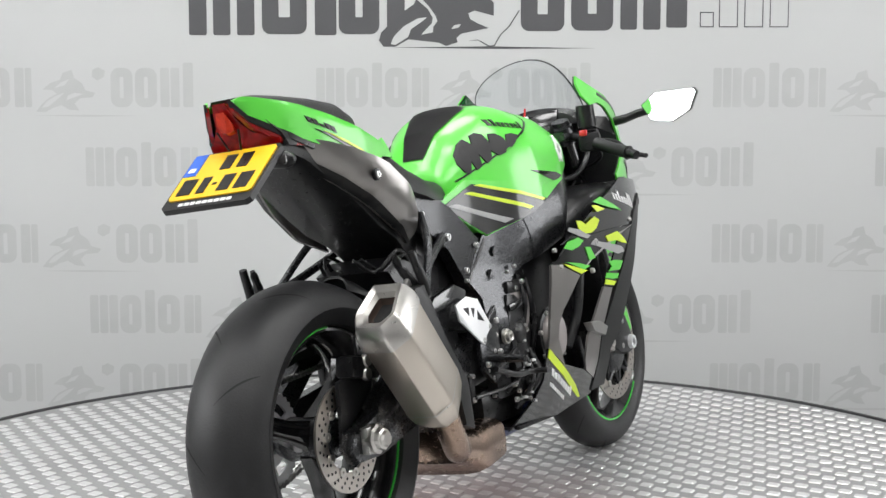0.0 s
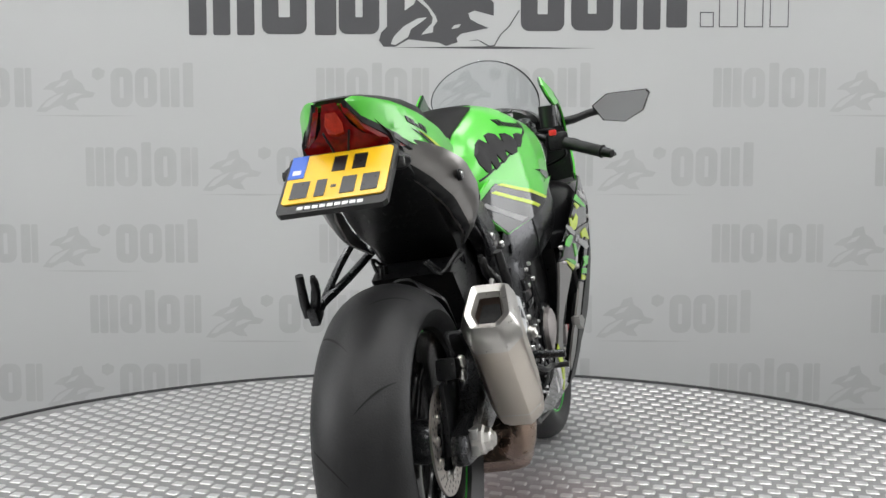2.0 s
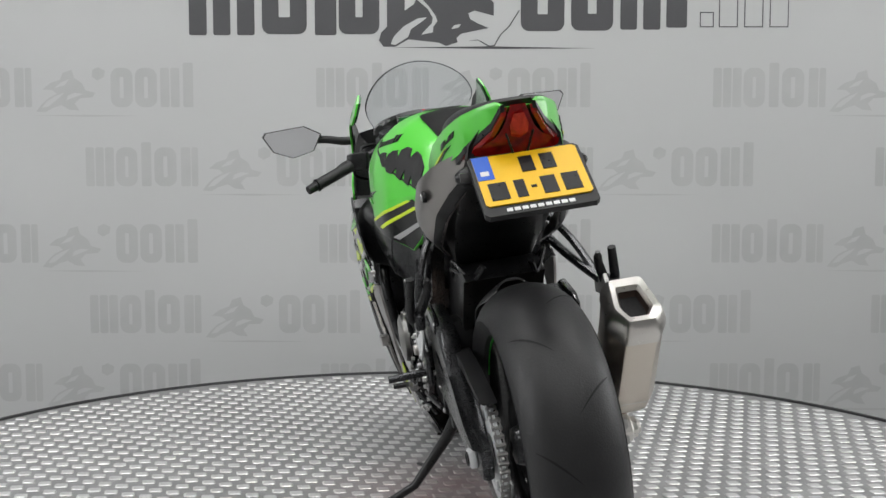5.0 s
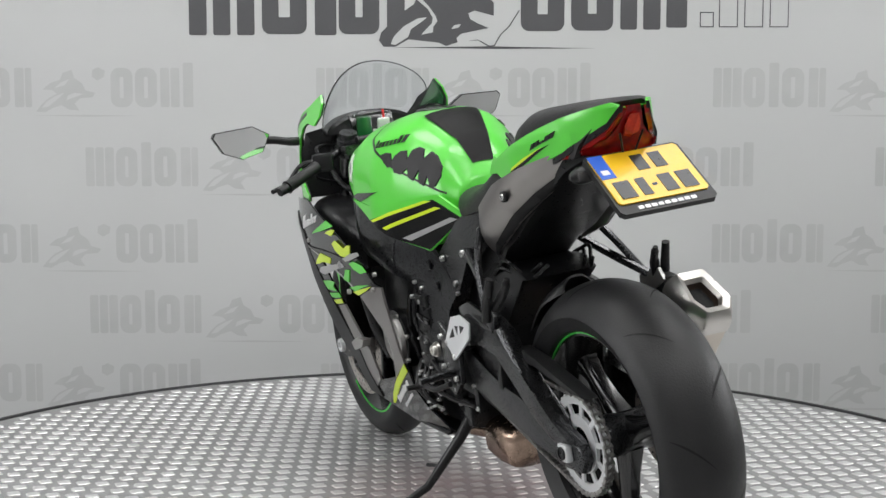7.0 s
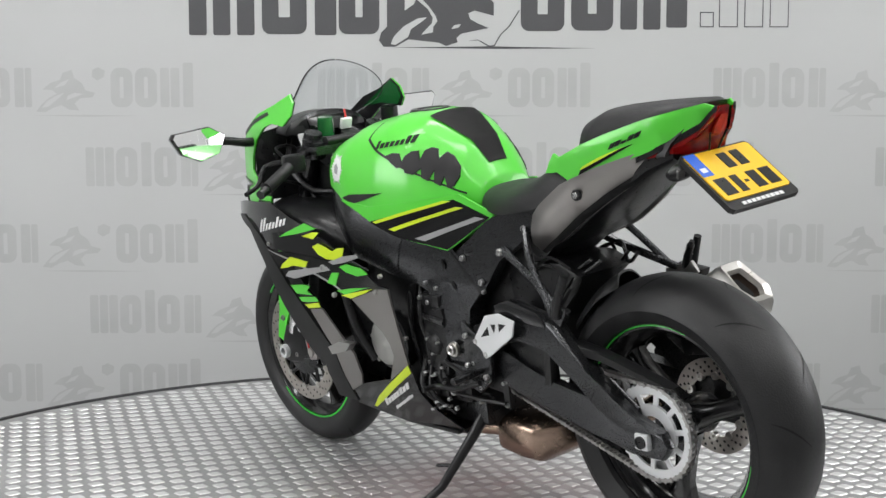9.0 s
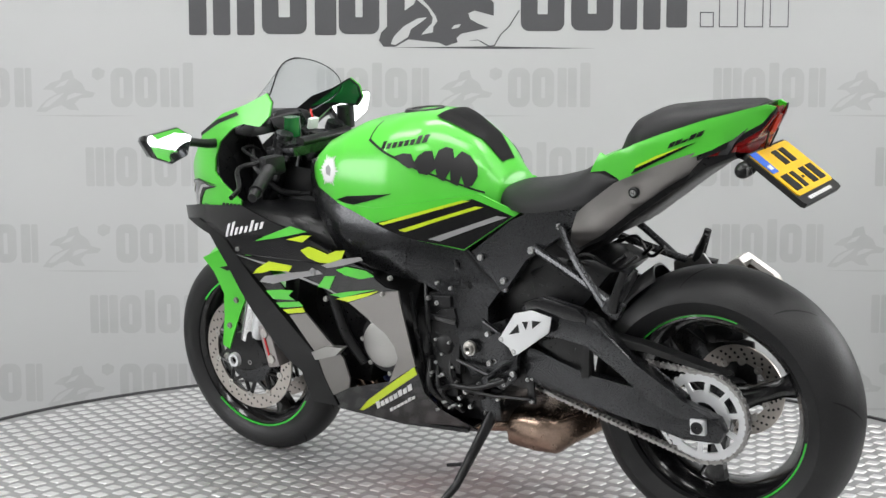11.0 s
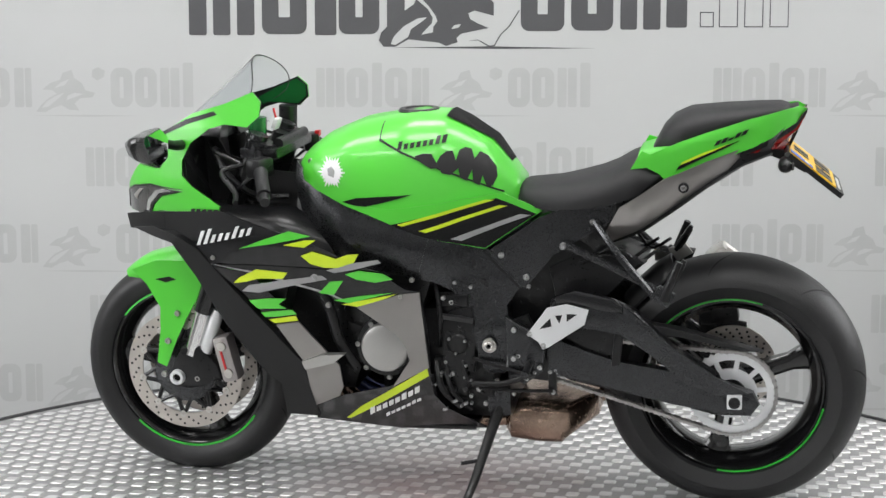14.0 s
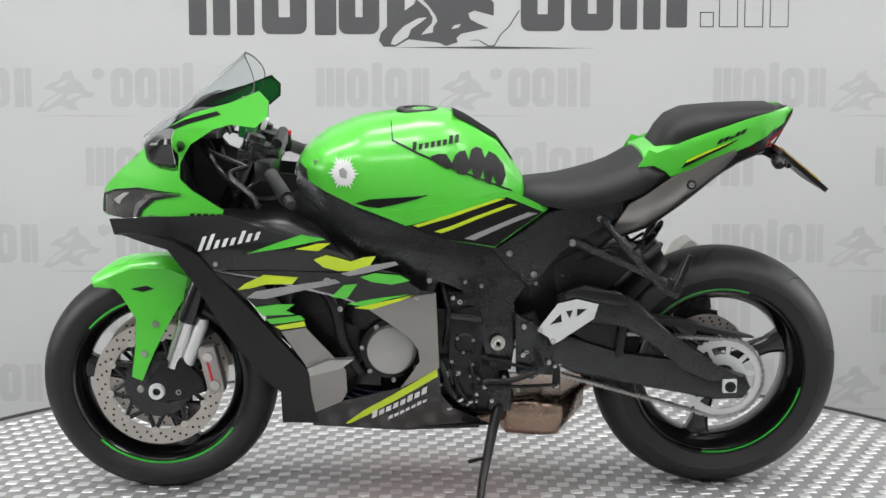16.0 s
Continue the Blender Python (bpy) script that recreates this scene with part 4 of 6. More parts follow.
def engine_clutter():
    """Hoses, clamps, plugs and small fittings low on both flanks of the engine."""
    for s in (-1, 1):
        for x0, z0, x1, z1, bulge, r in ((0.004, 0.385, 0.060, 0.262, 0.020, 0.008), (0.028, 0.378, 0.086, 0.255, 0.016, 0.0055), (-0.006, 0.350, 0.030, 0.240, 0.010, 0.006), (0.070, 0.400, 0.120, 0.300, 0.012, 0.0045)):
            mid = ((x0 + x1) / 2 - 0.010, s * (0.160 + bulge), (z0 + z1) / 2)
            hose = part("coolant_hose", tube(bmesh.new(), bend([(x0, s * 0.152, z0), mid, (x1, s * 0.140, z1)], 6), r, 10), BLACK, bike, "black rubber hose")
            for q, z in ((0.30, z0 + (z1 - z0) * 0.22), (0.75, z0 + (z1 - z0) * 0.80)):
                x = x0 + (x1 - x0) * (0.15 if q < 0.5 else 0.82)
                part("hose_clamp", cyl(bmesh.new(), (x, s * (0.155 + bulge * 0.45), z + 0.003), (x + 0.002, s * (0.155 + bulge * 0.45), z - 0.003), r + 0.0022, 14), BOLTM, hose, "steel hose clamp")
        for x, z, w, h in ((0.012, 0.352, 0.020, 0.014), (0.046, 0.312, 0.016, 0.022), (0.090, 0.345, 0.018, 0.012), (0.062, 0.276, 0.024, 0.010)):
            plug = part("wire_plug", box(bmesh.new(), (x, s * 0.163, z), (w, 0.014, h), 0.003, (0, 18, 0)), PLASTIC, bike, "black wiring plug")
            bolt("plug_screw", (x + w * 0.3, s * 0.172, z + 0.006), 0.0035, BOLTM, plug, s)
        for x, z, r in ((0.100, 0.590, 0.005), (0.060, 0.600, 0.005), (0.030, 0.560, 0.006), (0.215, 0.418, 0.006), (0.235, 0.360, 0.005), (0.255, 0.378, 0.0045), (0.160, 0.352, 0.005), (0.130, 0.290, 0.006)):
            bolt("small_bolt", (x, s * 0.168, z), r, BOLTM, bike, s)
        casting = part("gear_shaft_cover", lathe(bmesh.new(), (0.060, s * 0.158, 0.435), [(0.0005, s * 0.012), (0.020, s * 0.011), (0.026, s * 0.006), (0.028, -s * 0.004)], 26), PLASTIC, bike, "black cast shaft cover")
        for k in range(3):
            a = 2 * math.pi * k / 3 + 0.4
            bolt("cover_screw", (0.060 + 0.023 * math.cos(a), s * 0.168, 0.441 + 0.023 * math.sin(a)), 0.004, BOLTM, casting, s)


engine_clutter()
part("inner_frame", prism(bmesh.new(), [(0.10, 0.50), (0.30, 0.44), (0.38, 0.56), (0.42, 0.72), (0.20, 0.74), (0.10, 0.66)], -0.085, 0.085, 0.01), BLACK, bike)
# added block that keeps the cowl opening dark and hides the far panels
part("fairing_filler", prism(bmesh.new(), [(-0.43, 0.66), (-0.20, 0.62), (-0.18, 0.42), (-0.22, 0.29), (-0.32, 0.29), (-0.37, 0.44)], -0.125, 0.125, 0.015), BLACK, bike, "black filler block inside the fairing")


# exhaust
def exhaust():
    bm = bmesh.new()
    rings = []
    for x, z0, z1, y0, y1 in ((0.160, 0.168, 0.240, -0.06, 0.12), (0.176, 0.150, 0.254, -0.085, 0.15), (0.25, 0.144, 0.257, -0.092, 0.16), (0.306, 0.146, 0.254, -0.092, 0.165), (0.326, 0.162, 0.250, -0.075, 0.165), (0.39, 0.19, 0.262, 0.02, 0.17)):
        ring = []
        for k in range(24):
            a = 2 * math.pi * k / 24
            c, s = math.cos(a), math.sin(a)
            ring.append((x, (y0 + y1) / 2 + (y1 - y0) / 2 * math.copysign(abs(c) ** 0.45, c), (z0 + z1) / 2 + (z1 - z0) / 2 * math.copysign(abs(s) ** 0.45, s)))
        rings.append(ring)
    part("exhaust_collector", loft(bm, rings), BRONZE, bike, "heat-stained steel exhaust collector")
    part("link_pipe", tube(bmesh.new(), bend([(0.35, 0.12, 0.215), (0.44, 0.17, 0.235), (0.50, 0.195, 0.285), (0.555, 0.208, 0.355)]), 0.030, 16), BRONZE, bike, "heat-stained link pipe")
    for k in range(4):
        y = -0.075 + 0.05 * k
        part("header_pipe", tube(bmesh.new(), bend([(-0.26, y, 0.40), (-0.30, y, 0.30), (-0.22, y, 0.215), (0.0, y * 0.9, 0.195), (0.17, y * 0.8 + 0.02, 0.20)]), 0.019, 12), BLUEM if k > 1 else BRONZE, bike, "heat-blued header pipe")
    # silencer: an eight-sided can that leans back and up
    top, low = Vector((0.738, 0.212, 0.575)), Vector((0.560, 0.212, 0.352))
    d = (top - low).normalized()
    up = Vector((0, 1, 0)).cross(d).normalized()
    side = Vector((0, 1, 0))

    def ring(o, a, b, k=1.0):
        """Rounded five-sided section, wide at the top and narrow below."""
        corners = [(1.0, 0.45), (0.55, 1.0), (-0.60, 0.98), (-1.0, 0.30), (-0.80, -1.0), (0.66, -1.0)]
        pts = []
        for i, (p, q) in enumerate(corners):
            (p0, q0), (p1, q1) = corners[i - 1], corners[(i + 1) % 6]
            for f, g in ((0.10, 0.0), (0.025, 0.025), (0.0, 0.10)):
                pts.append((p + (p0 - p) * f + (p1 - p) * g, q + (q0 - q) * f + (q1 - q) * g))
        return [o + side * (b * k * p) + up * (a * k * q) for p, q in pts]

    can_rings = [ring(low - d * 0.022, 0.044, 0.040), ring(low + d * 0.004, 0.060, 0.053), ring(low + d * 0.03, 0.066, 0.058), ring(top - d * 0.048, 0.070, 0.058)]
    can = part("silencer", loft(bmesh.new(), can_rings), CANSTEEL, bike, "angular brushed steel silencer", smooth=25)
    bm = bmesh.new()
    caps = [ring(top - d * 0.052, 0.073, 0.061), ring(top - d * 0.03, 0.073, 0.061), ring(top - d * 0.004, 0.066, 0.053), ring(top + d * 0.006, 0.059, 0.046), ring(top + d * 0.001, 0.043, 0.034), ring(top - d * 0.010, 0.037, 0.028)]
    loft(bm, caps, caps=False)
    cap = part("end_cap", bm, STEEL, can, "polished steel end cap", smooth=35)
    part("mouth", loft(bmesh.new(), [ring(top - d * 0.0095, 0.0372, 0.0282), ring(top - d * 0.020, 0.035, 0.026), ring(top - d * 0.024, 0.031, 0.023)], caps=False), MOUTHBROWN, cap, "dark brown mouth")
    part("outlet", loft(bmesh.new(), [ring(top - d * 0.0235, 0.0315, 0.0235), ring(top - d * 0.055, 0.030, 0.022), ring(top - d * 0.058, 0.029, 0.021)]), GROOVE, can, "dark exhaust outlet")
    q = 0.035
    part("weld_band", loft(bmesh.new(), [ring(low + d * q, 0.0672, 0.0590), ring(low + d * (q + 0.004), 0.0674, 0.0592)], caps=False), STEEL, can)
    # black shield between can and rearset
    sh = bmesh.new()
    prism(sh, [(0.585, 0.610), (0.625, 0.605), (0.600, 0.540), (0.500, 0.390), (0.490, 0.300), (0.450, 0.285), (0.455, 0.390), (0.530, 0.500)], 0.196, 0.228, 0.004)
    part("heat_shield", sh, PLASTIC, can, "black heat shield")
    part("can_bracket", prism(bmesh.new(), [(0.52, 0.60), (0.60, 0.625), (0.62, 0.60), (0.58, 0.575), (0.52, 0.575)], 0.19, 0.20, 0.003), ALU, can)


exhaust()

# ---- fairings
COWL = [(-0.836, 0.775), (-0.822, 0.822), (-0.780, 0.868), (-0.730, 0.912), (-0.672, 0.972), (-0.588, 1.020), (-0.503, 1.043), (-0.432, 1.070), (-0.409, 1.047), (-0.411, 1.014), (-0.440, 0.989), (-0.499, 0.996),
        (-0.539, 0.985), (-0.594, 0.948), (-0.619, 0.904), (-0.621, 0.867), (-0.593, 0.841), (-0.518, 0.795), (-0.523, 0.777), (-0.700, 0.764), (-0.826, 0.753)]
both("upper_cowl", COWL, cowl_w, GREEN, 0.005, label="green upper cowl")
LAMP = [(-0.832, 0.756), (-0.824, 0.805), (-0.788, 0.822), (-0.725, 0.835), (-0.620, 0.828), (-0.690, 0.818), (-0.722, 0.790), (-0.735, 0.758)]
both("headlight", LAMP, cowl_w, LAMPGLASS, 0.006, 0.003, "dark clear headlight")
LAMP_EDGE = [(-0.690, 0.818), (-0.620, 0.828), (-0.686, 0.812), (-0.717, 0.786), (-0.730, 0.758), (-0.735, 0.758), (-0.722, 0.790)]
# the front steel slash draws a glint on the lamp glass; the crescent is reflector
both("lamp_reflector_glint", [(-0.796, 0.798), (-0.768, 0.820), (-0.750, 0.824), (-0.772, 0.804), (-0.780, 0.790)], cowl_w, STEEL, 0.004, 0.0045, "bright reflector and drawn glint in the lamp")
both("lamp_reflector_glint", [(-0.655, 0.826), (-0.694, 0.819), (-0.725, 0.790), (-0.737, 0.760), (-0.746, 0.760), (-0.736, 0.796), (-0.706, 0.824), (-0.680, 0.830)], cowl_w, CHROME, 0.004, 0.0045, "bright reflector and drawn glint in the lamp")
both("headlight_trim", LAMP_EDGE, cowl_w, BLACK, 0.006, 0.0035, "black headlight edge")
both("headlight_trim", [(-0.834, 0.758), (-0.827, 0.806), (-0.789, 0.826), (-0.725, 0.839), (-0.620, 0.832), (-0.725, 0.8345), (-0.788, 0.8215), (-0.823, 0.803), (-0.829, 0.758)], cowl_w, BLACK, 0.005, 0.0040, "black headlight edge")
both("cowl_crease", [(-0.690, 0.958), (-0.600, 0.995), (-0.520, 1.018), (-0.530, 1.026), (-0.605, 1.006), (-0.690, 0.966)], cowl_w, BLACK, 0.003, 0.001)
both("cowl_line", [(-0.700, 0.770), (-0.600, 0.772), (-0.524, 0.784), (-0.600, 0.776), (-0.700, 0.774)], cowl_w, BLACK, 0.002, 0.0015)
for k in range(5):
    x = -0.600 + 0.016 * k
    both("cowl_print", [(x, 0.779), (x + 0.011, 0.780), (x + 0.013, 0.787), (x + 0.002, 0.786)], cowl_w, BLACK, 0.002, 0.0015)


def windscreen():
    rows = []
    nu, nv = 26, 20
    for i in range(nu + 1):
        u = math.sin(0.5 * math.pi * i / nu)
        row = []
        for j in range(nv + 1):
            v = -1 + 2 * j / nv
            w = 0.092 + 0.064 * math.sin(min(1, u * 1.6) * math.pi / 2)
            if u > 0.45:
                w *= math.sqrt(max(0.0, 1 - ((u - 0.45) / 0.55) ** 2.4))
            x = -0.735 + 0.255 * u + 0.02 * math.sin(math.pi * u)
            z = 0.930 + 0.206 * u + 0.012 * math.sin(math.pi * u)
            curl = (w * v / 0.16) ** 2
            row.append((x + 0.115 * curl, w * v, z - 0.034 * curl))
        rows.append(row)
    bm = bmesh.new()
    grid = [[bm.verts.new(p) for p in r] for r in rows]
    for a, b in zip(grid, grid[1:]):
        for j in range(nv):
            bm.faces.new((a[j], a[j + 1], b[j + 1], b[j]))
    bmesh.ops.remove_doubles(bm, verts=bm.verts[:], dist=1e-4)
    bmesh.ops.solidify(bm, geom=bm.faces[:], thickness=0.003)
    ob = part("windscreen", bm, SCREEN, bike, "clear acrylic windscreen", smooth=60)
    ob.visible_shadow = False
    edge = [r[0] for r in rows] + [r[-1] for r in reversed(rows)]
    edge = [p for p in edge if p[2] > 1.0]
    part("screen_edge", tube(bmesh.new(), edge, 0.0013, 6), BLACK, ob, "dark screen edge")


windscreen()
# inner cockpit panels, dash and their clutter
INNER = [(-0.640, 0.920), (-0.600, 0.945), (-0.565, 0.940), (-0.545, 0.900), (-0.440, 0.860), (-0.345, 0.850), (-0.330, 0.770), (-0.450, 0.740), (-0.600, 0.760), (-0.630, 0.850)]
both("cockpit_trim", INNER, lambda x, z: min(0.085, cowl_w(x, z) - 0.014), PLASTIC, 0.004, label="black cockpit inner trim")
both("cowl_inside", COWL, lambda x, z: max(0.004, cowl_w(x, z) - 0.006), BLACK, 0.003, label="black cowl inside")
NEARWING = [(-0.600, 0.990), (-0.500, 1.038), (-0.434, 1.064), (-0.413, 1.046), (-0.416, 1.016), (-0.442, 0.995), (-0.520, 1.000)]
# green paint inside the cowl, its shade put into the darker colour
both("cowl_lining", NEARWING, lambda x, z: cowl_w(x, z) - 0.0095, DARKGREEN, 0.003, label="green cowl inside, darkened for shade")


part("inner_fairing", hull(bmesh.new(), [-0.72, -0.66, -0.58, -0.48, -0.38, -0.30, -0.24],
     [(-0.72, 0.735), (-0.60, 0.775), (-0.45, 0.772), (-0.33, 0.760), (-0.24, 0.700)], [(-0.72, 0.70), (-0.60, 0.665), (-0.45, 0.62), (-0.24, 0.60)],
     [(-0.72, 0.10), (-0.60, 0.195), (-0.48, 0.224), (-0.36, 0.222), (-0.30, 0.205), (-0.24, 0.175)], p=6, q=6), BLACK, bike, "black inner fairing")
for s in (-1, 1):
    ring_a = [(-0.600, s * 0.208, 0.775), (-0.612, s * 0.196, 0.900), (-0.630, s * 0.170, 0.955), (-0.600, s * 0.060, 0.975), (-0.590, s * 0.050, 0.760)]
    part("cockpit_bulkhead", loft(bmesh.new(), [ring_a, [(x - 0.012, y * 0.97, z) for x, y, z in ring_a]]), BLACK, bike, "black cockpit bulkhead", smooth=0)
    part("wiring", tube(bmesh.new(), bend([(-0.58, s * 0.10, 0.93), (-0.53, s * 0.14, 0.86), (-0.46, s * 0.13, 0.80), (-0.38, s * 0.10, 0.79)]), 0.008, 8), BLACK, bike)


def cockpit():
    bm = bmesh.new()
    loft(bm, [[(x, w * math.cos(a), z + h * math.sin(a)) for a in (math.pi * k / 16 for k in range(17))] for x, w, h, z in ((-0.64, 0.10, 0.035, 0.955), (-0.60, 0.13, 0.05, 0.950), (-0.54, 0.135, 0.055, 0.945), (-0.53, 0.12, 0.045, 0.945))])
    dash = part("instrument_panel", bm, BLACK, bike, "black instrument panel")
    part("display", box(bmesh.new(), (-0.526, 0, 0.967), (0.006, 0.13, 0.05), 0.002, (0, -25, 0)), GLOSS, dash, "dark glossy display")
    part("reservoir", tube(bmesh.new(), [(-0.475, -0.045, 0.935), (-0.470, -0.045, 0.985)], [0.024, 0.022], 20), DARKGREEN, bike, "dark green fluid reservoir")
    part("reservoir", tube(bmesh.new(), [(-0.470, 0.175, 0.925), (-0.466, 0.175, 0.985)], [0.025, 0.025], 20), BLACK, bike, "black fluid reservoir")
    part("key_tag", box(bmesh.new(), (-0.437, 0.0, 0.962), (0.012, 0.034, 0.030), 0.003, (0, 20, 0)), WHITE, bike, "white key tag")
    part("key_cord", tube(bmesh.new(), [(-0.440, 0.004, 0.975), (-0.446, 0.006, 1.000)], 0.003, 6), REDM, bike, "red key cord")
    part("ignition", cyl(bmesh.new(), (-0.435, 0, 0.91), (-0.425, 0, 0.940), 0.022), BLACK, bike)
    part("steering_damper", tube(bmesh.new(), [(-0.40, -0.10, 0.925), (-0.40, 0.10, 0.925)], 0.014, 14), BLACK, bike, "black steering damper")
    for s in (-1, 1):
        a, b = Vector((-0.445, s * 0.128, 0.908)), Vector((-0.358, s * 0.330, 0.836))
        bar = part("handlebar", tube(bmesh.new(), [a, b], 0.011, 12), BLACK, bike, "black clip-on handlebar")
        part("grip", tube(bmesh.new(), [a.lerp(b, 0.48), a.lerp(b, 0.5), a.lerp(b, 0.97), a.lerp(b, 0.99)], [0.018, 0.0165, 0.0165, 0.019], 16), RUBBER, bar, "black rubber grip")
        part("bar_end", tube(bmesh.new(), [b, b + (b - a).normalized() * 0.028], [0.014, 0.012], 14), BLACK, bar)
        part("clamp", cyl(bmesh.new(), a + Vector((-0.008, -s * 0.02, -0.02)), a + Vector((0.008, -s * 0.02, 0.025)), 0.034), FRAME, bar)
        part("switch_housing", box(bmesh.new(), a.lerp(b, 0.36), (0.046, 0.06, 0.05), 0.012, (0, 0, s * 20)), BLACK, bar)
        if s > 0:
            part("kill_switch", box(bmesh.new(), a.lerp(b, 0.33) + Vector((0.024, 0, 0.022)), (0.014, 0.02, 0.016), 0.003), REDM, bar, "red kill switch")
        p = a.lerp(b, 0.30) + Vector((-0.045, 0, 0.0))
        part("lever", tube(bmesh.new(), bend([p, p + Vector((-0.035, s * 0.05, -0.01)), b + Vector((-0.085, -s * 0.03, 0.004)), b + Vector((-0.068, s * 0.015, -0.010)), b + Vector((-0.064, s * 0.022, -0.011))]), 0.0065, 8), BLACK, bar, "black hand lever")
        part("cable", tube(bmesh.new(), bend([p, p + Vector((-0.08, -s * 0.02, 0.03)), (-0.56, s * 0.09, 0.90), (-0.52, s * 0.06, 0.78)]), 0.0045, 8), BLACK, bar)
        part("cable", tube(bmesh.new(), bend([a.lerp(b, 0.4), a.lerp(b, 0.4) + Vector((-0.05, 0, -0.04)), (-0.50, s * 0.12, 0.80), (-0.42, s * 0.10, 0.72)]), 0.004, 8), BLACK, bar)


cockpit()


def mirror(s):
    shape = [(0.285, 0.982), (0.330, 1.010), (0.440, 1.006), (0.448, 0.995), (0.425, 0.950), (0.372, 0.926), (0.312, 0.938)]
    cy, cz = 0.37, 0.968
    def ring(x, k, dy=0.0):
        return [(x - 0.09 * (z - cz) * k + 0.10 * (y - cy) * k, s * (cy + dy + (y - cy) * k), cz - 0.013 + (z - cz) * k) for y, z in shape]
    body = part("mirror", loft(bmesh.new(), [ring(-0.602, 1.04), ring(-0.612, 1.07), ring(-0.642, 0.92), ring(-0.664, 0.58)]), GLOSS, bike, "black mirror housing", smooth=50)
    part("mirror_glass", loft(bmesh.new(), [ring(-0.6005, 1.0), ring(-0.6035, 1.0)]), MIRRORM, body, "clear mirror glass", smooth=0)
    part("mirror_arm", tube(bmesh.new(), bend([(-0.635, s * 0.305, 0.955), (-0.630, s * 0.265, 0.950), (-0.622, s * 0.225, 0.940), (-0.618, s * 0.185, 0.936)]), [0.012] * 12 + [0.013] * 6 + [0.018], 10), BLACK, body, "black mirror arm")


for s in (-1, 1):
    mirror(s)

NINJA = [(-0.802, 0.758), (-0.700, 0.775), (-0.514, 0.786), (-0.415, 0.751), (-0.322, 0.725), (-0.242, 0.695), (-0.188, 0.666), (-0.080, 0.635), (-0.243, 0.649), (-0.378, 0.652), (-0.547, 0.655), (-0.592, 0.709), (-0.644, 0.731), (-0.750, 0.726), (-0.790, 0.722)]
both("side_cowl", NINJA, fair_w, DARKGREY, 0.005, label="dark grey upper side cowl")
STRIP = [(-0.778, 0.727), (-0.710, 0.736), (-0.634, 0.716), (-0.581, 0.688), (-0.464, 0.556), (-0.385, 0.459), (-0.325, 0.388), (-0.322, 0.328), (-0.308, 0.232), (-0.396, 0.234), (-0.396, 0.328), (-0.430, 0.358), (-0.522, 0.491), (-0.591, 0.614), (-0.655, 0.699)]
both("cowl_edge", STRIP, fair_w, PLASTIC, 0.030, 0.004, "matt black fairing edge")
BAND = [(-0.547, 0.651), (-0.444, 0.653), (-0.322, 0.650), (-0.240, 0.646), (-0.103, 0.637), (-0.049, 0.599), (-0.012, 0.594), (-0.059, 0.590), (-0.173, 0.552), (-0.241, 0.584), (-0.432, 0.634)]
both("middle_cowl", BAND, fair_w, GLOSS, 0.005, 0.004, "gloss black middle cowl with bright decals")
BAND2 = [(-0.547, 0.648), (-0.445, 0.632), (-0.379, 0.563), (-0.326, 0.508), (-0.389, 0.497), (-0.463, 0.577)]
both("middle_cowl_front", BAND2, fair_w, GLOSS, 0.005, 0.003, "gloss black cowl piece")
REARC = [(-0.174, 0.550), (-0.059, 0.587), (-0.014, 0.591), (-0.004, 0.390), (-0.101, 0.333), (-0.052, 0.408), (-0.056, 0.441), (-0.075, 0.473), (-0.114, 0.505)]
both("lower_cowl_rear", REARC, fair_w, GREY, 0.006, 0.002, "grey metallic lower cowl")
FRONTG = [(-0.389, 0.495), (-0.330, 0.505), (-0.254, 0.414), (-0.234, 0.388), (-0.232, 0.326), (-0.246, 0.297), (-0.317, 0.263), (-0.325, 0.339), (-0.330, 0.399)]
both("lower_cowl_front", FRONTG, fair_w, GREY, 0.006, 0.002, "grey metallic cowl piece")
both("cowl_fin", [(-0.328, 0.399), (-0.272, 0.421), (-0.214, 0.424), (-0.244, 0.399), (-0.322, 0.377)], lambda x, z: fair_w(x, z) + 0.012, ALU, 0.022, 0.004, "silver air deflector fin")
BELLY = [(-0.315, 0.225), (-0.321, 0.262), (-0.235, 0.300), (-0.102, 0.335), (-0.005, 0.392), (0.001, 0.313), (0.032, 0.270), (0.132, 0.213), (-0.110, 0.206)]
both("belly_pan", BELLY, fair_w, DARKGREY, 0.005, label="black belly pan with yellow stripe")
part("belly_floor", prism(bmesh.new(), [(-0.32, 0.215), (-0.10, 0.200), (0.10, 0.205), (0.10, 0.212), (-0.10, 0.208), (-0.32, 0.225)], -0.150, 0.150, 0), BLACK, bike)
both("belly_stripe", [(-0.237, 0.229), (-0.194, 0.267), (-0.009, 0.388), (-0.007, 0.366), (-0.180, 0.256), (-0.226, 0.229)], fair_w, YELLOW, 0.002, 0.002)
# cowl seam and fasteners
both("cowl_seam", [(-0.545, 0.653), (-0.430, 0.637), (-0.240, 0.587), (-0.172, 0.556), (-0.172, 0.552), (-0.241, 0.582), (-0.432, 0.632)], fair_w, DECALGREY, 0.003, 0.006)
for s in (-1, 1):
    for x, z, r in ((-0.275, 0.625, 0.010), (-0.06, 0.582, 0.006), (-0.245, 0.555, 0.007), (-0.54, 0.668, 0.006), (-0.03, 0.625, 0.006)):
        bolt("cowl_screw", (x, s * (fair_w(x, z) + (0.004 if x > -0.3 else 0.0)), z), r, DECALGREY if r > 0.009 else ALU, bike, s)


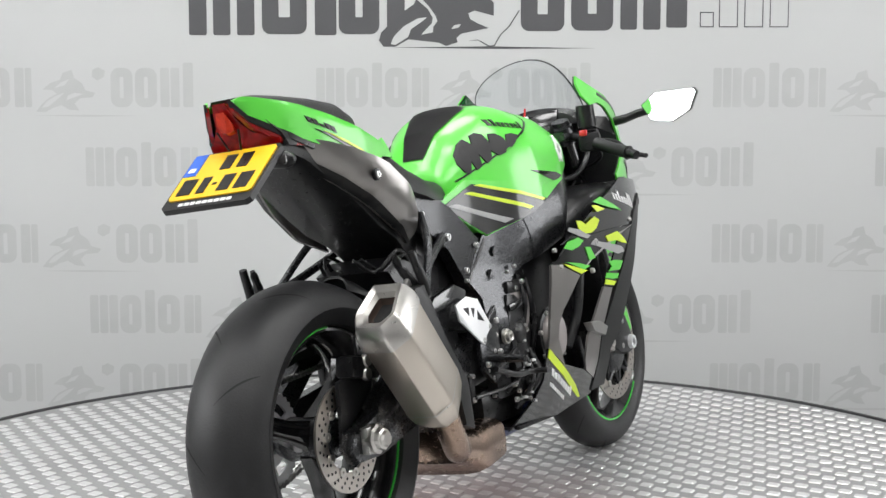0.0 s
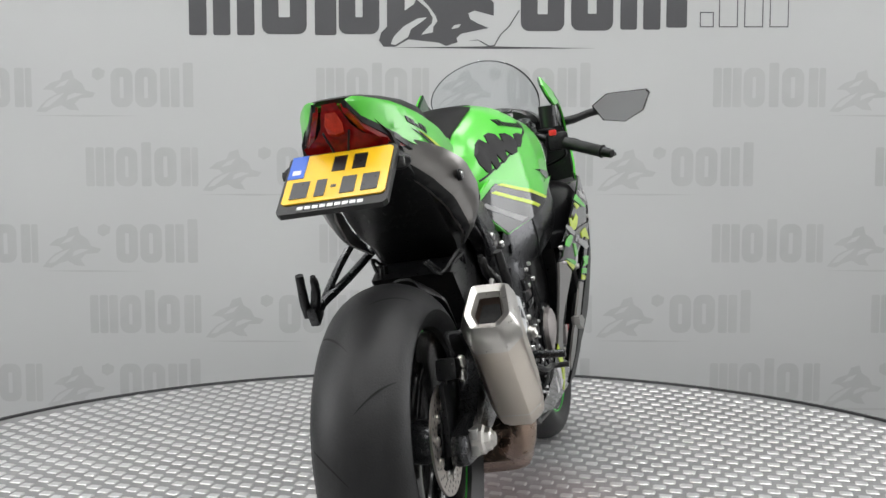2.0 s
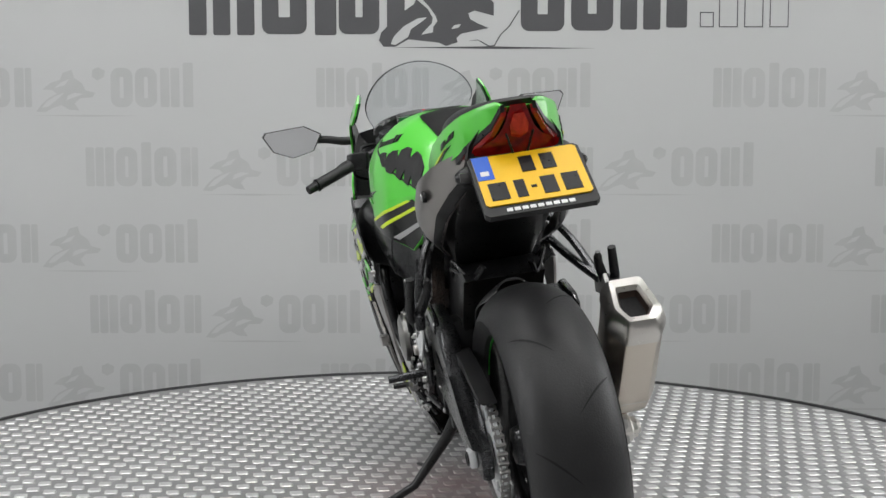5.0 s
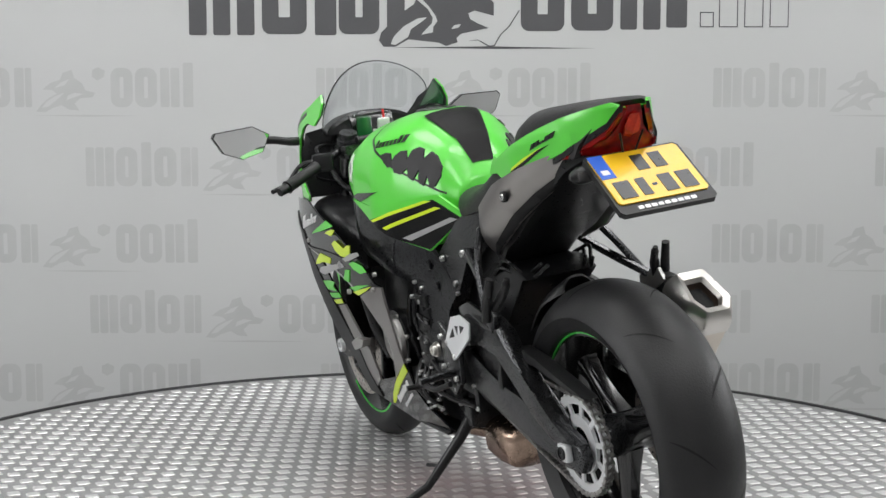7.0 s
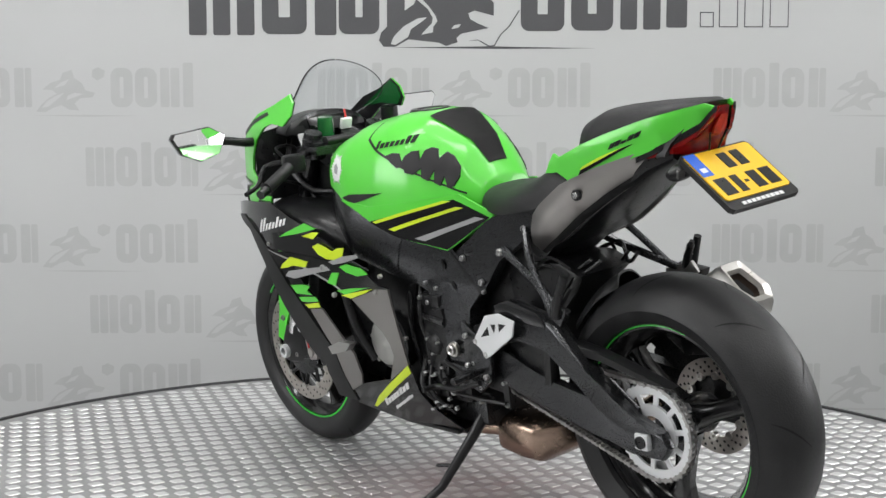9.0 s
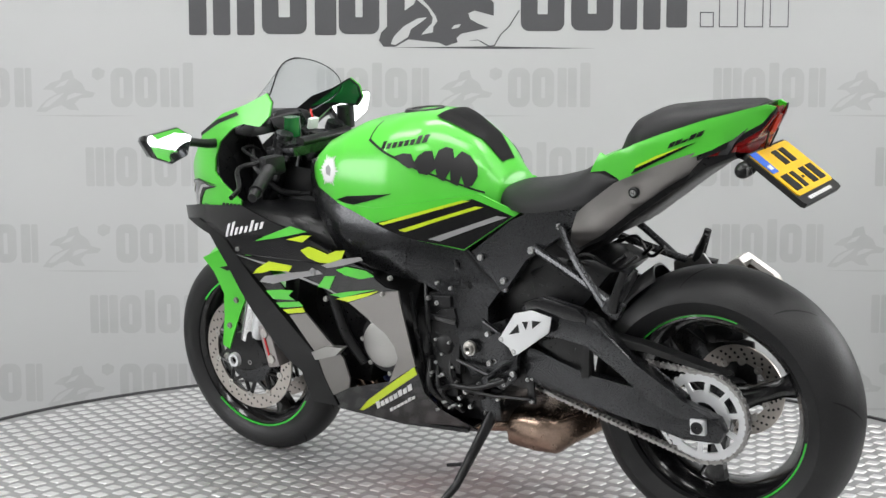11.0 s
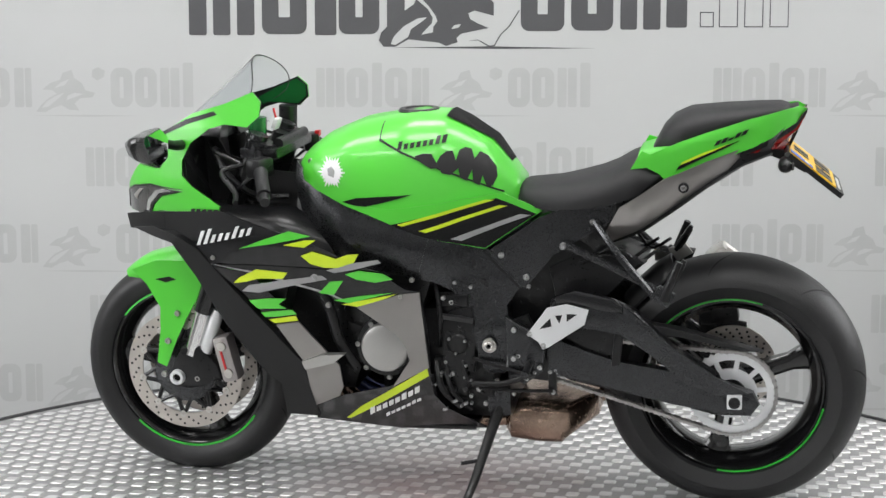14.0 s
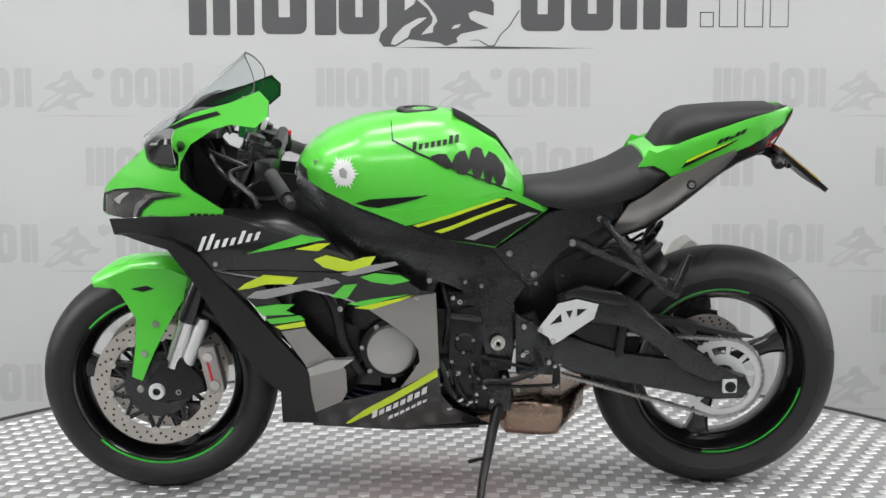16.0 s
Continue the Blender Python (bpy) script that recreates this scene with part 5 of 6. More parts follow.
def bars(name, x0, z0, x1, z1, heights, half_width, material, lift, slant=0.25, fill=0.72, side=(-1, 1)):
    """Unlettered print: a row of slanted bars from one end to the other."""
    n = len(heights)
    dx, dz = (x1 - x0) / n, (z1 - z0) / n
    for k, h in enumerate(heights):
        x, z = x0 + dx * k, z0 + dz * k
        pts = [(x, z), (x + dx * fill, z + dz * fill), (x + dx * fill + slant * h, z + dz * fill + h), (x + slant * h, z + h)]
        for s in side:
            part(name, panel(pts, half_width, s, 0.003, lift, 0.011), material, bike)


FAIR_DECALS = [
    (GREEN, [(-0.464, 0.696), (-0.416, 0.714), (-0.335, 0.741), (-0.278, 0.730), (-0.376, 0.710)]),
    (YELLOW, [(-0.349, 0.707), (-0.295, 0.720), (-0.265, 0.721), (-0.295, 0.702)]),
    (YELLOW, [(-0.306, 0.681), (-0.276, 0.692), (-0.242, 0.683), (-0.218, 0.675), (-0.188, 0.686), (-0.158, 0.689), (-0.172, 0.666), (-0.213, 0.652), (-0.249, 0.652), (-0.283, 0.661)]),
    (DECALGREY, [(-0.243, 0.645), (-0.175, 0.665), (-0.112, 0.675), (-0.104, 0.667), (-0.175, 0.648), (-0.223, 0.639)]),
    (GREEN, [(-0.196, 0.636), (-0.162, 0.646), (-0.100, 0.640), (-0.077, 0.626), (-0.121, 0.617), (-0.169, 0.624)]),
    (YELLOW, [(-0.489, 0.605), (-0.472, 0.620), (-0.425, 0.643), (-0.344, 0.636), (-0.358, 0.620), (-0.420, 0.619), (-0.454, 0.610)]),
    (DECALGREY, [(-0.468, 0.585), (-0.448, 0.601), (-0.352, 0.617), (-0.257, 0.631), (-0.243, 0.622), (-0.326, 0.605), (-0.422, 0.582)]),
    (GREEN, [(-0.266, 0.586), (-0.236, 0.616), (-0.203, 0.619), (-0.228, 0.582)]),
    (GREEN, [(-0.229, 0.568), (-0.163, 0.581), (-0.078, 0.592), (-0.122, 0.581), (-0.190, 0.562)]),
    (YELLOW, [(-0.211, 0.558), (-0.135, 0.575), (-0.069, 0.589), (-0.101, 0.575), (-0.170, 0.553)]),
    (GREEN, [(-0.452, 0.561), (-0.395, 0.568), (-0.354, 0.568), (-0.375, 0.552), (-0.355, 0.542), (-0.430, 0.539)]),
    (GREEN, [(-0.424, 0.529), (-0.341, 0.539), (-0.330, 0.527), (-0.383, 0.519), (-0.413, 0.517)]),
    (YELLOW, [(-0.405, 0.510), (-0.333, 0.523), (-0.328, 0.510), (-0.389, 0.501)]),
]
TANK_DECALS = [
    (GLOSS, [(-0.085, 0.753), (0.162, 0.805), (0.255, 0.760), (0.134, 0.683), (-0.010, 0.722)]),
    (YELLOW, [(-0.069, 0.754), (0.030, 0.779), (0.138, 0.803), (0.158, 0.801), (0.052, 0.776), (-0.056, 0.750)]),
    (YELLOW, [(-0.017, 0.737), (0.072, 0.762), (0.168, 0.787), (0.188, 0.784), (0.090, 0.758), (0.000, 0.732)]),
    (DECALGREY, [(0.056, 0.713), (0.142, 0.739), (0.217, 0.762), (0.242, 0.758), (0.170, 0.736), (0.081, 0.706)]),
    (GLOSS, [(-0.208, 0.806), (-0.172, 0.816), (-0.031, 0.826), (-0.099, 0.807), (-0.159, 0.793)]),
]
BITE = [
    (PADRUB, [(-0.027, 0.938), (-0.008, 0.946), (0.012, 0.943), (0.025, 0.911), (0.033, 0.936), (0.045, 0.949), (0.059, 0.949), (0.068, 0.913), (0.074, 0.949), (0.086, 0.956), (0.100, 0.947), (0.108, 0.913), (0.119, 0.935), (0.138, 0.917), (0.157, 0.887), (0.161, 0.865), (0.152, 0.845), (0.139, 0.842), (0.128, 0.871), (0.122, 0.848), (0.108, 0.857), (0.105, 0.887), (0.093, 0.862), (0.079, 0.871), (0.074, 0.893), (0.057, 0.879), (0.038, 0.885), (0.032, 0.899), (0.013, 0.897), (-0.009, 0.913)]),
]


for m, pts in FAIR_DECALS:
    both("decal", pts, fair_w, m, 0.002, 0.0065)
bars("white_print", -0.582, 0.698, -0.428, 0.731, (0.036, 0.038, 0.020, 0.020, 0.018, 0.030, 0.019, 0.019), fair_w, WHITE, 0.002, 0.40, 0.52)
bars("white_print", -0.172, 0.243, -0.030, 0.322, (0.022, 0.015, 0.015, 0.015, 0.015, 0.018, 0.015, 0.018), fair_w, WHITE, 0.002, 0.1, 0.72)
bars("white_print", -0.130, 0.240, -0.030, 0.296, (0.010, 0.008, 0.008, 0.008, 0.008, 0.010, 0.008), fair_w, WHITE, 0.002, 0.1, 0.72)


# ---- tank, seat, tail
def tank():
    bm = bmesh.new()
    xs = [-0.352, -0.345, -0.335, -0.32, -0.30] + [-0.28 + 0.02 * k for k in range(23)] + [0.17, 0.18, 0.19, 0.20, 0.209]
    loft(bm, [[tank_point(x, math.pi * k / 40) for k in range(41)] for x in xs])
    body = part("fuel_tank", bm, GREEN, bike, "glossy green fuel tank", smooth=60)
    # cap
    bm = bmesh.new()
    rings = [[(-0.055 + r * math.cos(2 * math.pi * k / 32), r * math.sin(2 * math.pi * k / 32), z) for k in range(32)] for r, z in ((0.054, 0.986), (0.053, 0.998), (0.049, 1.002), (0.036, 1.002), (0.034, 0.999), (0.010, 0.999))]
    loft(bm, rings)
    part("filler_cap", bm, BLACK, body, "black filler cap")
    # pad on the rear slope
    bm = bmesh.new()
    rows = []
    for k in range(15):
        x = 0.032 + 0.154 * k / 14
        half = interp(k, [(0, 0.072), (2, 0.070), (9, 0.047), (14, 0.028)])
        t, b, w = interp(x, TANK_TOP), interp(x, TANK_BOTTOM), interp(x, TANK_W)
        rows.append([(x, half * v, b + (t - b) * max(0.0, 1 - abs(half * v / w) ** 2.6) ** (1 / 3.0) + 0.004) for v in (-1 + 2 * j / 14 for j in range(15))])
    grid = [[bm.verts.new(p) for p in r] for r in rows]
    for a, b in zip(grid, grid[1:]):
        for j in range(14):
            bm.faces.new((a[j], a[j + 1], b[j + 1], b[j]))
    bmesh.ops.solidify(bm, geom=bm.faces[:], thickness=0.003)
    part("tank_pad", bm, PADRUB, body, "dark rubber tank pad", smooth=60)
    return body


tank_ob = tank()


def cover_w(x, z):
    return max(tank_w(x, z), interp(x, [(-0.12, 0.202), (0.03, 0.184), (0.10, 0.155), (0.18, 0.124), (0.27, 0.098)])) + 0.001


COVER = [(-0.204, 0.800), (-0.09, 0.790), (0.177, 0.816), (0.270, 0.767), (0.133, 0.680), (-0.010, 0.722)]
both("tank_side_cover", COVER, cover_w, GREEN, 0.006, 0.002, "green tank side cover")
for m, pts in TANK_DECALS[:4]:
    both("tank_decal", pts, cover_w, m, 0.002, 0.004 if m is GLOSS else 0.0055)
for m, pts in TANK_DECALS[4:]:
    both("tank_decal", pts, tank_w, m, 0.002, 0.002)
for m, pts in BITE:
    for s in (-1, 1):
        part("knee_pad", panel([(x, z - 0.012 - 0.35 * max(0.0, z - 0.905)) for x, z in pts], tank_w, s, 0.006, 0.004, 0.009), m, bike, "dark toothed rubber knee pad")
both("tank_seam", [(-0.122, 0.985), (-0.119, 0.985), (-0.116, 0.952), (0.03, 0.886), (0.177, 0.816), (0.177, 0.812), (0.03, 0.882), (-0.119, 0.948)], tank_w, BLACK, 0.003, 0.0016)
bars("black_print", -0.070, 0.929, 0.048, 0.942, (0.018, 0.012, 0.012, 0.012, 0.012, 0.012, 0.018, 0.017), tank_w, BLACK, 0.002, 0.1, 0.62)
STAR = []
for k in range(48):
    r = (0.038, 0.024, 0.032, 0.023, 0.029, 0.023, 0.032, 0.024)[k % 8]
    STAR.append((-0.235 + r * math.cos(math.pi * k / 24), 0.876 + 1.1 * r * math.sin(math.pi * k / 24)))
both("snow_sticker", STAR, tank_w, WHITE, 0.002, 0.002, "white star-shaped sticker")
both("snow_sticker_mark", [(-0.243, 0.868), (-0.228, 0.864), (-0.226, 0.880), (-0.236, 0.890), (-0.246, 0.884)], tank_w, DECALGREY, 0.002, 0.0035)
for s in (-1, 1):
    bolt("tank_screw", (-0.300, s * (tank_w(-0.30, 0.895) + 0.0), 0.895), 0.007, STEEL, tank_ob, s)

SEAT_X = [0.185, 0.20, 0.22, 0.26, 0.30, 0.35, 0.40, 0.44, 0.48, 0.505, 0.53, 0.56, 0.575]
part("rider_seat", hull(bmesh.new(), SEAT_X,
     [(0.185, 0.795), (0.205, 0.822), (0.311, 0.830), (0.422, 0.858), (0.490, 0.898), (0.514, 0.903), (0.53, 0.884), (0.575, 0.860)],
     [(0.185, 0.775), (0.313, 0.768), (0.425, 0.788), (0.494, 0.806), (0.561, 0.860)],
     [(0.185, 0.06), (0.22, 0.095), (0.30, 0.125), (0.40, 0.150), (0.50, 0.150), (0.56, 0.125), (0.575, 0.10)], p=3.2, q=2.6), VINYL, bike, "black grained rider seat")
TAIL_W = [(0.49, 0.128), (0.60, 0.132), (0.70, 0.120), (0.80, 0.092), (0.86, 0.055), (0.875, 0.035)]


def tail_w(x, z):
    return interp(x, TAIL_W) * (1 - 0.12 * max(0, (z - interp(x, [(0.5, 0.90), (0.86, 1.005)])) / 0.04))


TAIL = [(0.485, 0.877), (0.51, 0.92), (0.53, 0.913), (0.6, 0.942), (0.659, 0.962), (0.76, 0.991), (0.833, 1.006), (0.868, 1.012), (0.886, 1.004), (0.862, 0.974), (0.809, 0.945), (0.764, 0.924), (0.66, 0.890), (0.564, 0.854), (0.552, 0.866), (0.523, 0.881)]
both("tail_cowl", TAIL, tail_w, GREEN, 0.006, label="green tail cowl")
part("tail_top", hull(bmesh.new(), [0.50, 0.54, 0.60, 0.70, 0.78, 0.84, 0.868, 0.878], [(0.50, 0.906), (0.60, 0.938), (0.70, 0.966), (0.84, 1.000), (0.878, 1.000)], [(0.50, 0.89), (0.60, 0.922), (0.70, 0.952), (0.84, 0.985), (0.878, 0.998)],
     [(0.50, 0.115), (0.60, 0.122), (0.70, 0.112), (0.80, 0.085), (0.86, 0.048), (0.878, 0.03)]), GREEN, bike)
both("tail_stripe", [(0.590, 0.876), (0.700, 0.926), (0.735, 0.943), (0.690, 0.929), (0.600, 0.890)], tail_w, GLOSS, 0.002, 0.002)
both("tail_stripe", [(0.600, 0.889), (0.650, 0.910), (0.715, 0.938), (0.650, 0.916), (0.605, 0.896)], tail_w, YELLOW, 0.002, 0.0035)
bars("tail_print", 0.676, 0.932, 0.751, 0.958, (0.012, 0.012, 0.006, 0.012, 0.012), tail_w, BLACK, 0.002, 0.6, 0.8)
part("pillion_seat", hull(bmesh.new(), [0.533, 0.540, 0.555, 0.58, 0.62, 0.70, 0.78, 0.83, 0.848],
     [(0.533, 0.918), (0.555, 0.960), (0.582, 0.988), (0.627, 1.006), (0.828, 1.016), (0.848, 1.009)], [(0.533, 0.91), (0.667, 0.955), (0.848, 1.002)],
     [(0.533, 0.07), (0.58, 0.108), (0.66, 0.114), (0.76, 0.100), (0.83, 0.070), (0.848, 0.050)], p=3.2, q=2.8), VINYL, bike, "black grained pillion seat")

UNDER = [(0.567, 0.864), (0.660, 0.900), (0.748, 0.926), (0.785, 0.918), (0.744, 0.878), (0.663, 0.828), (0.584, 0.774), (0.517, 0.728), (0.435, 0.690), (0.420, 0.715), (0.460, 0.790)]


def under_w(x, z):
    low = interp(x, [(0.43, 0.68), (0.52, 0.722), (0.66, 0.824), (0.78, 0.912)])
    return interp(x, [(0.42, 0.140), (0.50, 0.172), (0.60, 0.168), (0.70, 0.136), (0.785, 0.098)]) - 8.0 * max(0, 0.075 - (z - low)) ** 2


both("undertail_panel", UNDER, under_w, GREY, 0.006, label="grey metallic undertail panel")
for s in (-1, 1):
    bolt("panel_screw", (0.610, s * (under_w(0.61, 0.842) + 0.003), 0.842), 0.0075, BOLTM, bike, s)
    bolt("screw_cup", (0.610, s * (under_w(0.61, 0.842) + 0.001), 0.842), 0.0125, BLACK, bike, s)
both("undertail_edge", [(0.785, 0.918), (0.744, 0.878), (0.663, 0.828), (0.584, 0.774), (0.517, 0.728), (0.435, 0.690), (0.433, 0.695), (0.514, 0.738), (0.582, 0.788), (0.661, 0.842), (0.743, 0.890)], under_w, PLASTIC, 0.004, 0.0015, "black lower edge of the tail panel", cell=0.014)


def undertail():
    rings = []
    for x, top, low, w, wl in ((0.33, 0.72, 0.600, 0.075, 0.070), (0.40, 0.76, 0.650, 0.10, 0.085), (0.45, 0.79, 0.690, 0.130, 0.092), (0.52, 0.84, 0.722, 0.128, 0.098), (0.584, 0.87, 0.766, 0.124, 0.100), (0.663, 0.905, 0.820, 0.108, 0.096), (0.744, 0.925, 0.872, 0.090, 0.088), (0.81, 0.930, 0.898, 0.078, 0.078)):
        rings.append([(x, -w, top), (x, -w, low + (top - low) * 0.6), (x, -wl, low + 0.008), (x, -wl + 0.015, low), (x, wl - 0.015, low), (x, wl, low + 0.008), (x, w, low + (top - low) * 0.6), (x, w, top)])
    part("undertail", loft(bmesh.new(), rings), BLACK, bike, "black plastic undertail", smooth=30)


undertail()


def tail_light():
    def face(pts, depth, name, m, label, parent=None):
        a = [(x, y, z) for x, y, z in pts]
        b = [(x - depth, y * 0.92, z - 0.004) for x, y, z in pts]
        return part(name, loft(bmesh.new(), [b, a]), m, parent or bike, label, smooth=30)
    outer = [(0.886, 0.014, 1.002), (0.886, -0.014, 1.002), (0.876, -0.022, 0.980), (0.862, -0.030, 0.960), (0.850, -0.046, 0.942), (0.818, -0.085, 0.926), (0.814, -0.082, 0.915), (0.838, -0.05, 0.908), (0.848, 0.0, 0.906),
             (0.838, 0.05, 0.908), (0.814, 0.082, 0.915), (0.818, 0.085, 0.926), (0.850, 0.046, 0.942), (0.862, 0.030, 0.960), (0.876, 0.022, 0.980)]
    lens = face(outer, 0.05, "tail_light", REDLENS, "red tail light lens")
    face([(0.884, 0.010, 0.985), (0.884, -0.010, 0.985), (0.874, -0.018, 0.964), (0.866, -0.016, 0.948), (0.868, 0.0, 0.944), (0.866, 0.016, 0.948), (0.874, 0.018, 0.964)], 0.008, "lamp_insert", ORANGELENS, "orange lamp insert", lens)
    side_w = lambda x, z: interp(x, [(0.74, 0.104), (0.80, 0.090), (0.86, 0.052), (0.893, 0.026)])
    both("lamp_side", [(0.735, 0.909), (0.809, 0.943), (0.862, 0.972), (0.886, 1.000), (0.882, 0.984), (0.856, 0.950), (0.826, 0.930), (0.780, 0.912)], side_w, REDLENS, 0.010, label="red lamp side lens, darkened for shade", parent=lens)
    both("lamp_trim", [(0.888, 1.006), (0.864, 0.975), (0.811, 0.946), (0.735, 0.912), (0.735, 0.902), (0.811, 0.933), (0.862, 0.962), (0.886, 0.994)], lambda x, z: side_w(x, z) + 0.003, BLACK, 0.008, label="black lamp trim", parent=lens)
    for s in (-1, 1):
        part("lamp_rib", tube(bmesh.new(), [(0.866, s * 0.026, 0.950), (0.850, s * 0.014, 0.912)], 0.0022, 8), BLACK, lens)
    rear = bmesh.new()
    loft(rear, [[(0.868, -0.03, 1.010), (0.845, -0.062, 0.975), (0.815, -0.09, 0.935), (0.800, -0.094, 0.910), (0.800, 0.094, 0.910), (0.815, 0.09, 0.935), (0.845, 0.062, 0.975), (0.868, 0.03, 1.010)], [(0.70, -0.03, 0.975), (0.70, -0.07, 0.965), (0.70, -0.10, 0.935), (0.70, -0.10, 0.905), (0.70, 0.10, 0.905), (0.70, 0.10, 0.935), (0.70, 0.07, 0.965), (0.70, 0.03, 0.975)]])
    part("lamp_housing", rear, PLASTIC, lens, "black lamp housing")


tail_light()


def number_plate():
    v = Vector((-0.122, 0, 0.097)).normalized()
    n = v.cross(Vector((0, 1, 0))).normalized()
    if n.x < 0:
        n = -n
    o = Vector((0.903, 0.004, 0.866))

    def slab(bm, u0, u1, v0, v1, h0, h1, bev=0.0):
        c = [(u0, v0), (u1, v0), (u1, v1), (u0, v1)]
        if bev:
            c = [(u0 + bev, v0), (u1 - bev, v0), (u1, v0 + bev), (u1, v1 - bev), (u1 - bev, v1), (u0 + bev, v1), (u0, v1 - bev), (u0, v0 + bev)]
        y = Vector((0, 1, 0))
        return loft(bm, [[o + y * a + v * b + n * h for a, b in c] for h in (h0, h1)])

    holder = part("plate_holder", slab(bmesh.new(), -0.107, 0.107, -0.088, 0.076, -0.012, 0.0, 0.008), PLASTIC, bike, "black number plate holder", smooth=30)
    plate = part("number_plate", slab(bmesh.new(), -0.100, 0.100, -0.064, 0.070, 0.0, 0.003, 0.006), PLATEY, holder, "yellow number plate with dark bars", smooth=30)
    part("plate_band", slab(bmesh.new(), -0.100, -0.068, 0.006, 0.070, 0.003, 0.0042), PLATEB, plate, "blue band", smooth=0)
    part("band_mark", slab(bmesh.new(), -0.092, -0.076, 0.016, 0.028, 0.0042, 0.0050), WHITE, plate, smooth=0)
    for u0, u1 in ((-0.014, 0.012), (0.026, 0.052)):
        part("plate_bar", slab(bmesh.new(), u0, u1, 0.014, 0.056, 0.003, 0.0044), BLACK, plate, smooth=0)
    for u0, u1 in ((-0.086, -0.052), (-0.038, -0.018), (0.012, 0.040), (0.052, 0.084)):
        part("plate_bar", slab(bmesh.new(), u0, u1, -0.052, -0.006, 0.003, 0.0044), BLACK, plate, smooth=0)
    part("plate_bar", slab(bmesh.new(), -0.008, 0.002, -0.031, -0.025, 0.003, 0.0044), BLACK, plate, smooth=0)
    for k in range(9):
        u = -0.066 + 0.0145 * k
        part("holder_print", slab(bmesh.new(), u, u + 0.011, -0.081, -0.073, 0.0, 0.0012), WHITE, holder, smooth=0)
    part("plate_bracket", prism(bmesh.new(), [(0.80, 0.915), (0.85, 0.905), (0.90, 0.860), (0.885, 0.850), (0.82, 0.890), (0.79, 0.895)], -0.035, 0.035, 0.004), PLASTIC, holder)
    for s in (-1, 1):
        bm = bmesh.new()
        tube(bm, [(0.845, s * 0.04, 0.888), (0.838, s * 0.085, 0.884)], 0.008, 10)
        ind = part("indicator", tube(bm, bend([(0.842, s * 0.075, 0.884), (0.842, s * 0.085, 0.883), (0.838, s * 0.112, 0.880), (0.836, s * 0.128, 0.880)], 3), [0.012, 0.014, 0.017, 0.018, 0.018, 0.018, 0.017, 0.014, 0.011, 0.006], 14), BLACK, bike, "small black rear indicator")
        part("indicator_lens", box(bmesh.new(), (0.855, s * 0.110, 0.880), (0.006, 0.024, 0.018), 0.003), LAMPGLASS, ind)


number_plate()


# ---- rearsets, pegs, stand, shock, rear mudguard
def rearset(s):
    heel = [(0.238, 0.478), (0.289, 0.547), (0.337, 0.558), (0.390, 0.545), (0.380, 0.508), (0.292, 0.448), (0.277, 0.441), (0.268, 0.462)]
    base = prism(bmesh.new(), [(0.185, 0.52), (0.215, 0.50), (0.285, 0.46), (0.275, 0.38), (0.230, 0.345), (0.19, 0.36)], s * 0.158, s * 0.172, 0.004)
    plate = part("rearset_plate", base, FRAME, bike, "black rearset bracket")
    guard = part("heel_guard", prism(bmesh.new(), heel, s * 0.178, s * 0.183, 0.0015), WHITEALU, plate, "silver heel guard with cut-outs")
    for tri in ([(0.270, 0.494), (0.297, 0.522), (0.300, 0.502)], [(0.309, 0.529), (0.326, 0.531), (0.319, 0.510)], [(0.337, 0.534), (0.362, 0.534), (0.337, 0.515)]):
        part("cut_out", prism(bmesh.new(), tri, s * 0.1825, s * 0.1840, 0), BLACK, guard, smooth=0)
    for x, z in ((0.246, 0.480), (0.279, 0.452), (0.207, 0.488), (0.205, 0.415), (0.270, 0.395)):
        bolt("rearset_bolt", (x, s * 0.180, z), 0.0068, BOLTM, plate, s)
    part("foot_peg", tube(bmesh.new(), [(0.245, s * 0.17, 0.398), (0.245, s * 0.20, 0.398), (0.245, s * 0.262, 0.395)], [0.008, 0.010, 0.009], 12), FRAME, plate, "ribbed foot peg")
    part("foot_lever", tube(bmesh.new(), bend([(0.255, s * 0.19, 0.375), (0.18, s * 0.20, 0.350), (0.105, s * 0.20, 0.345), (0.095, s * 0.24, 0.345)]), 0.007, 10), BLACK, plate, "black foot lever")
    part("link_rod", tube(bmesh.new(), [(0.235, s * 0.185, 0.37), (0.10, s * 0.165, 0.40)], 0.005, 8), BLACK, plate)


for s in (-1, 1):
    rearset(s)


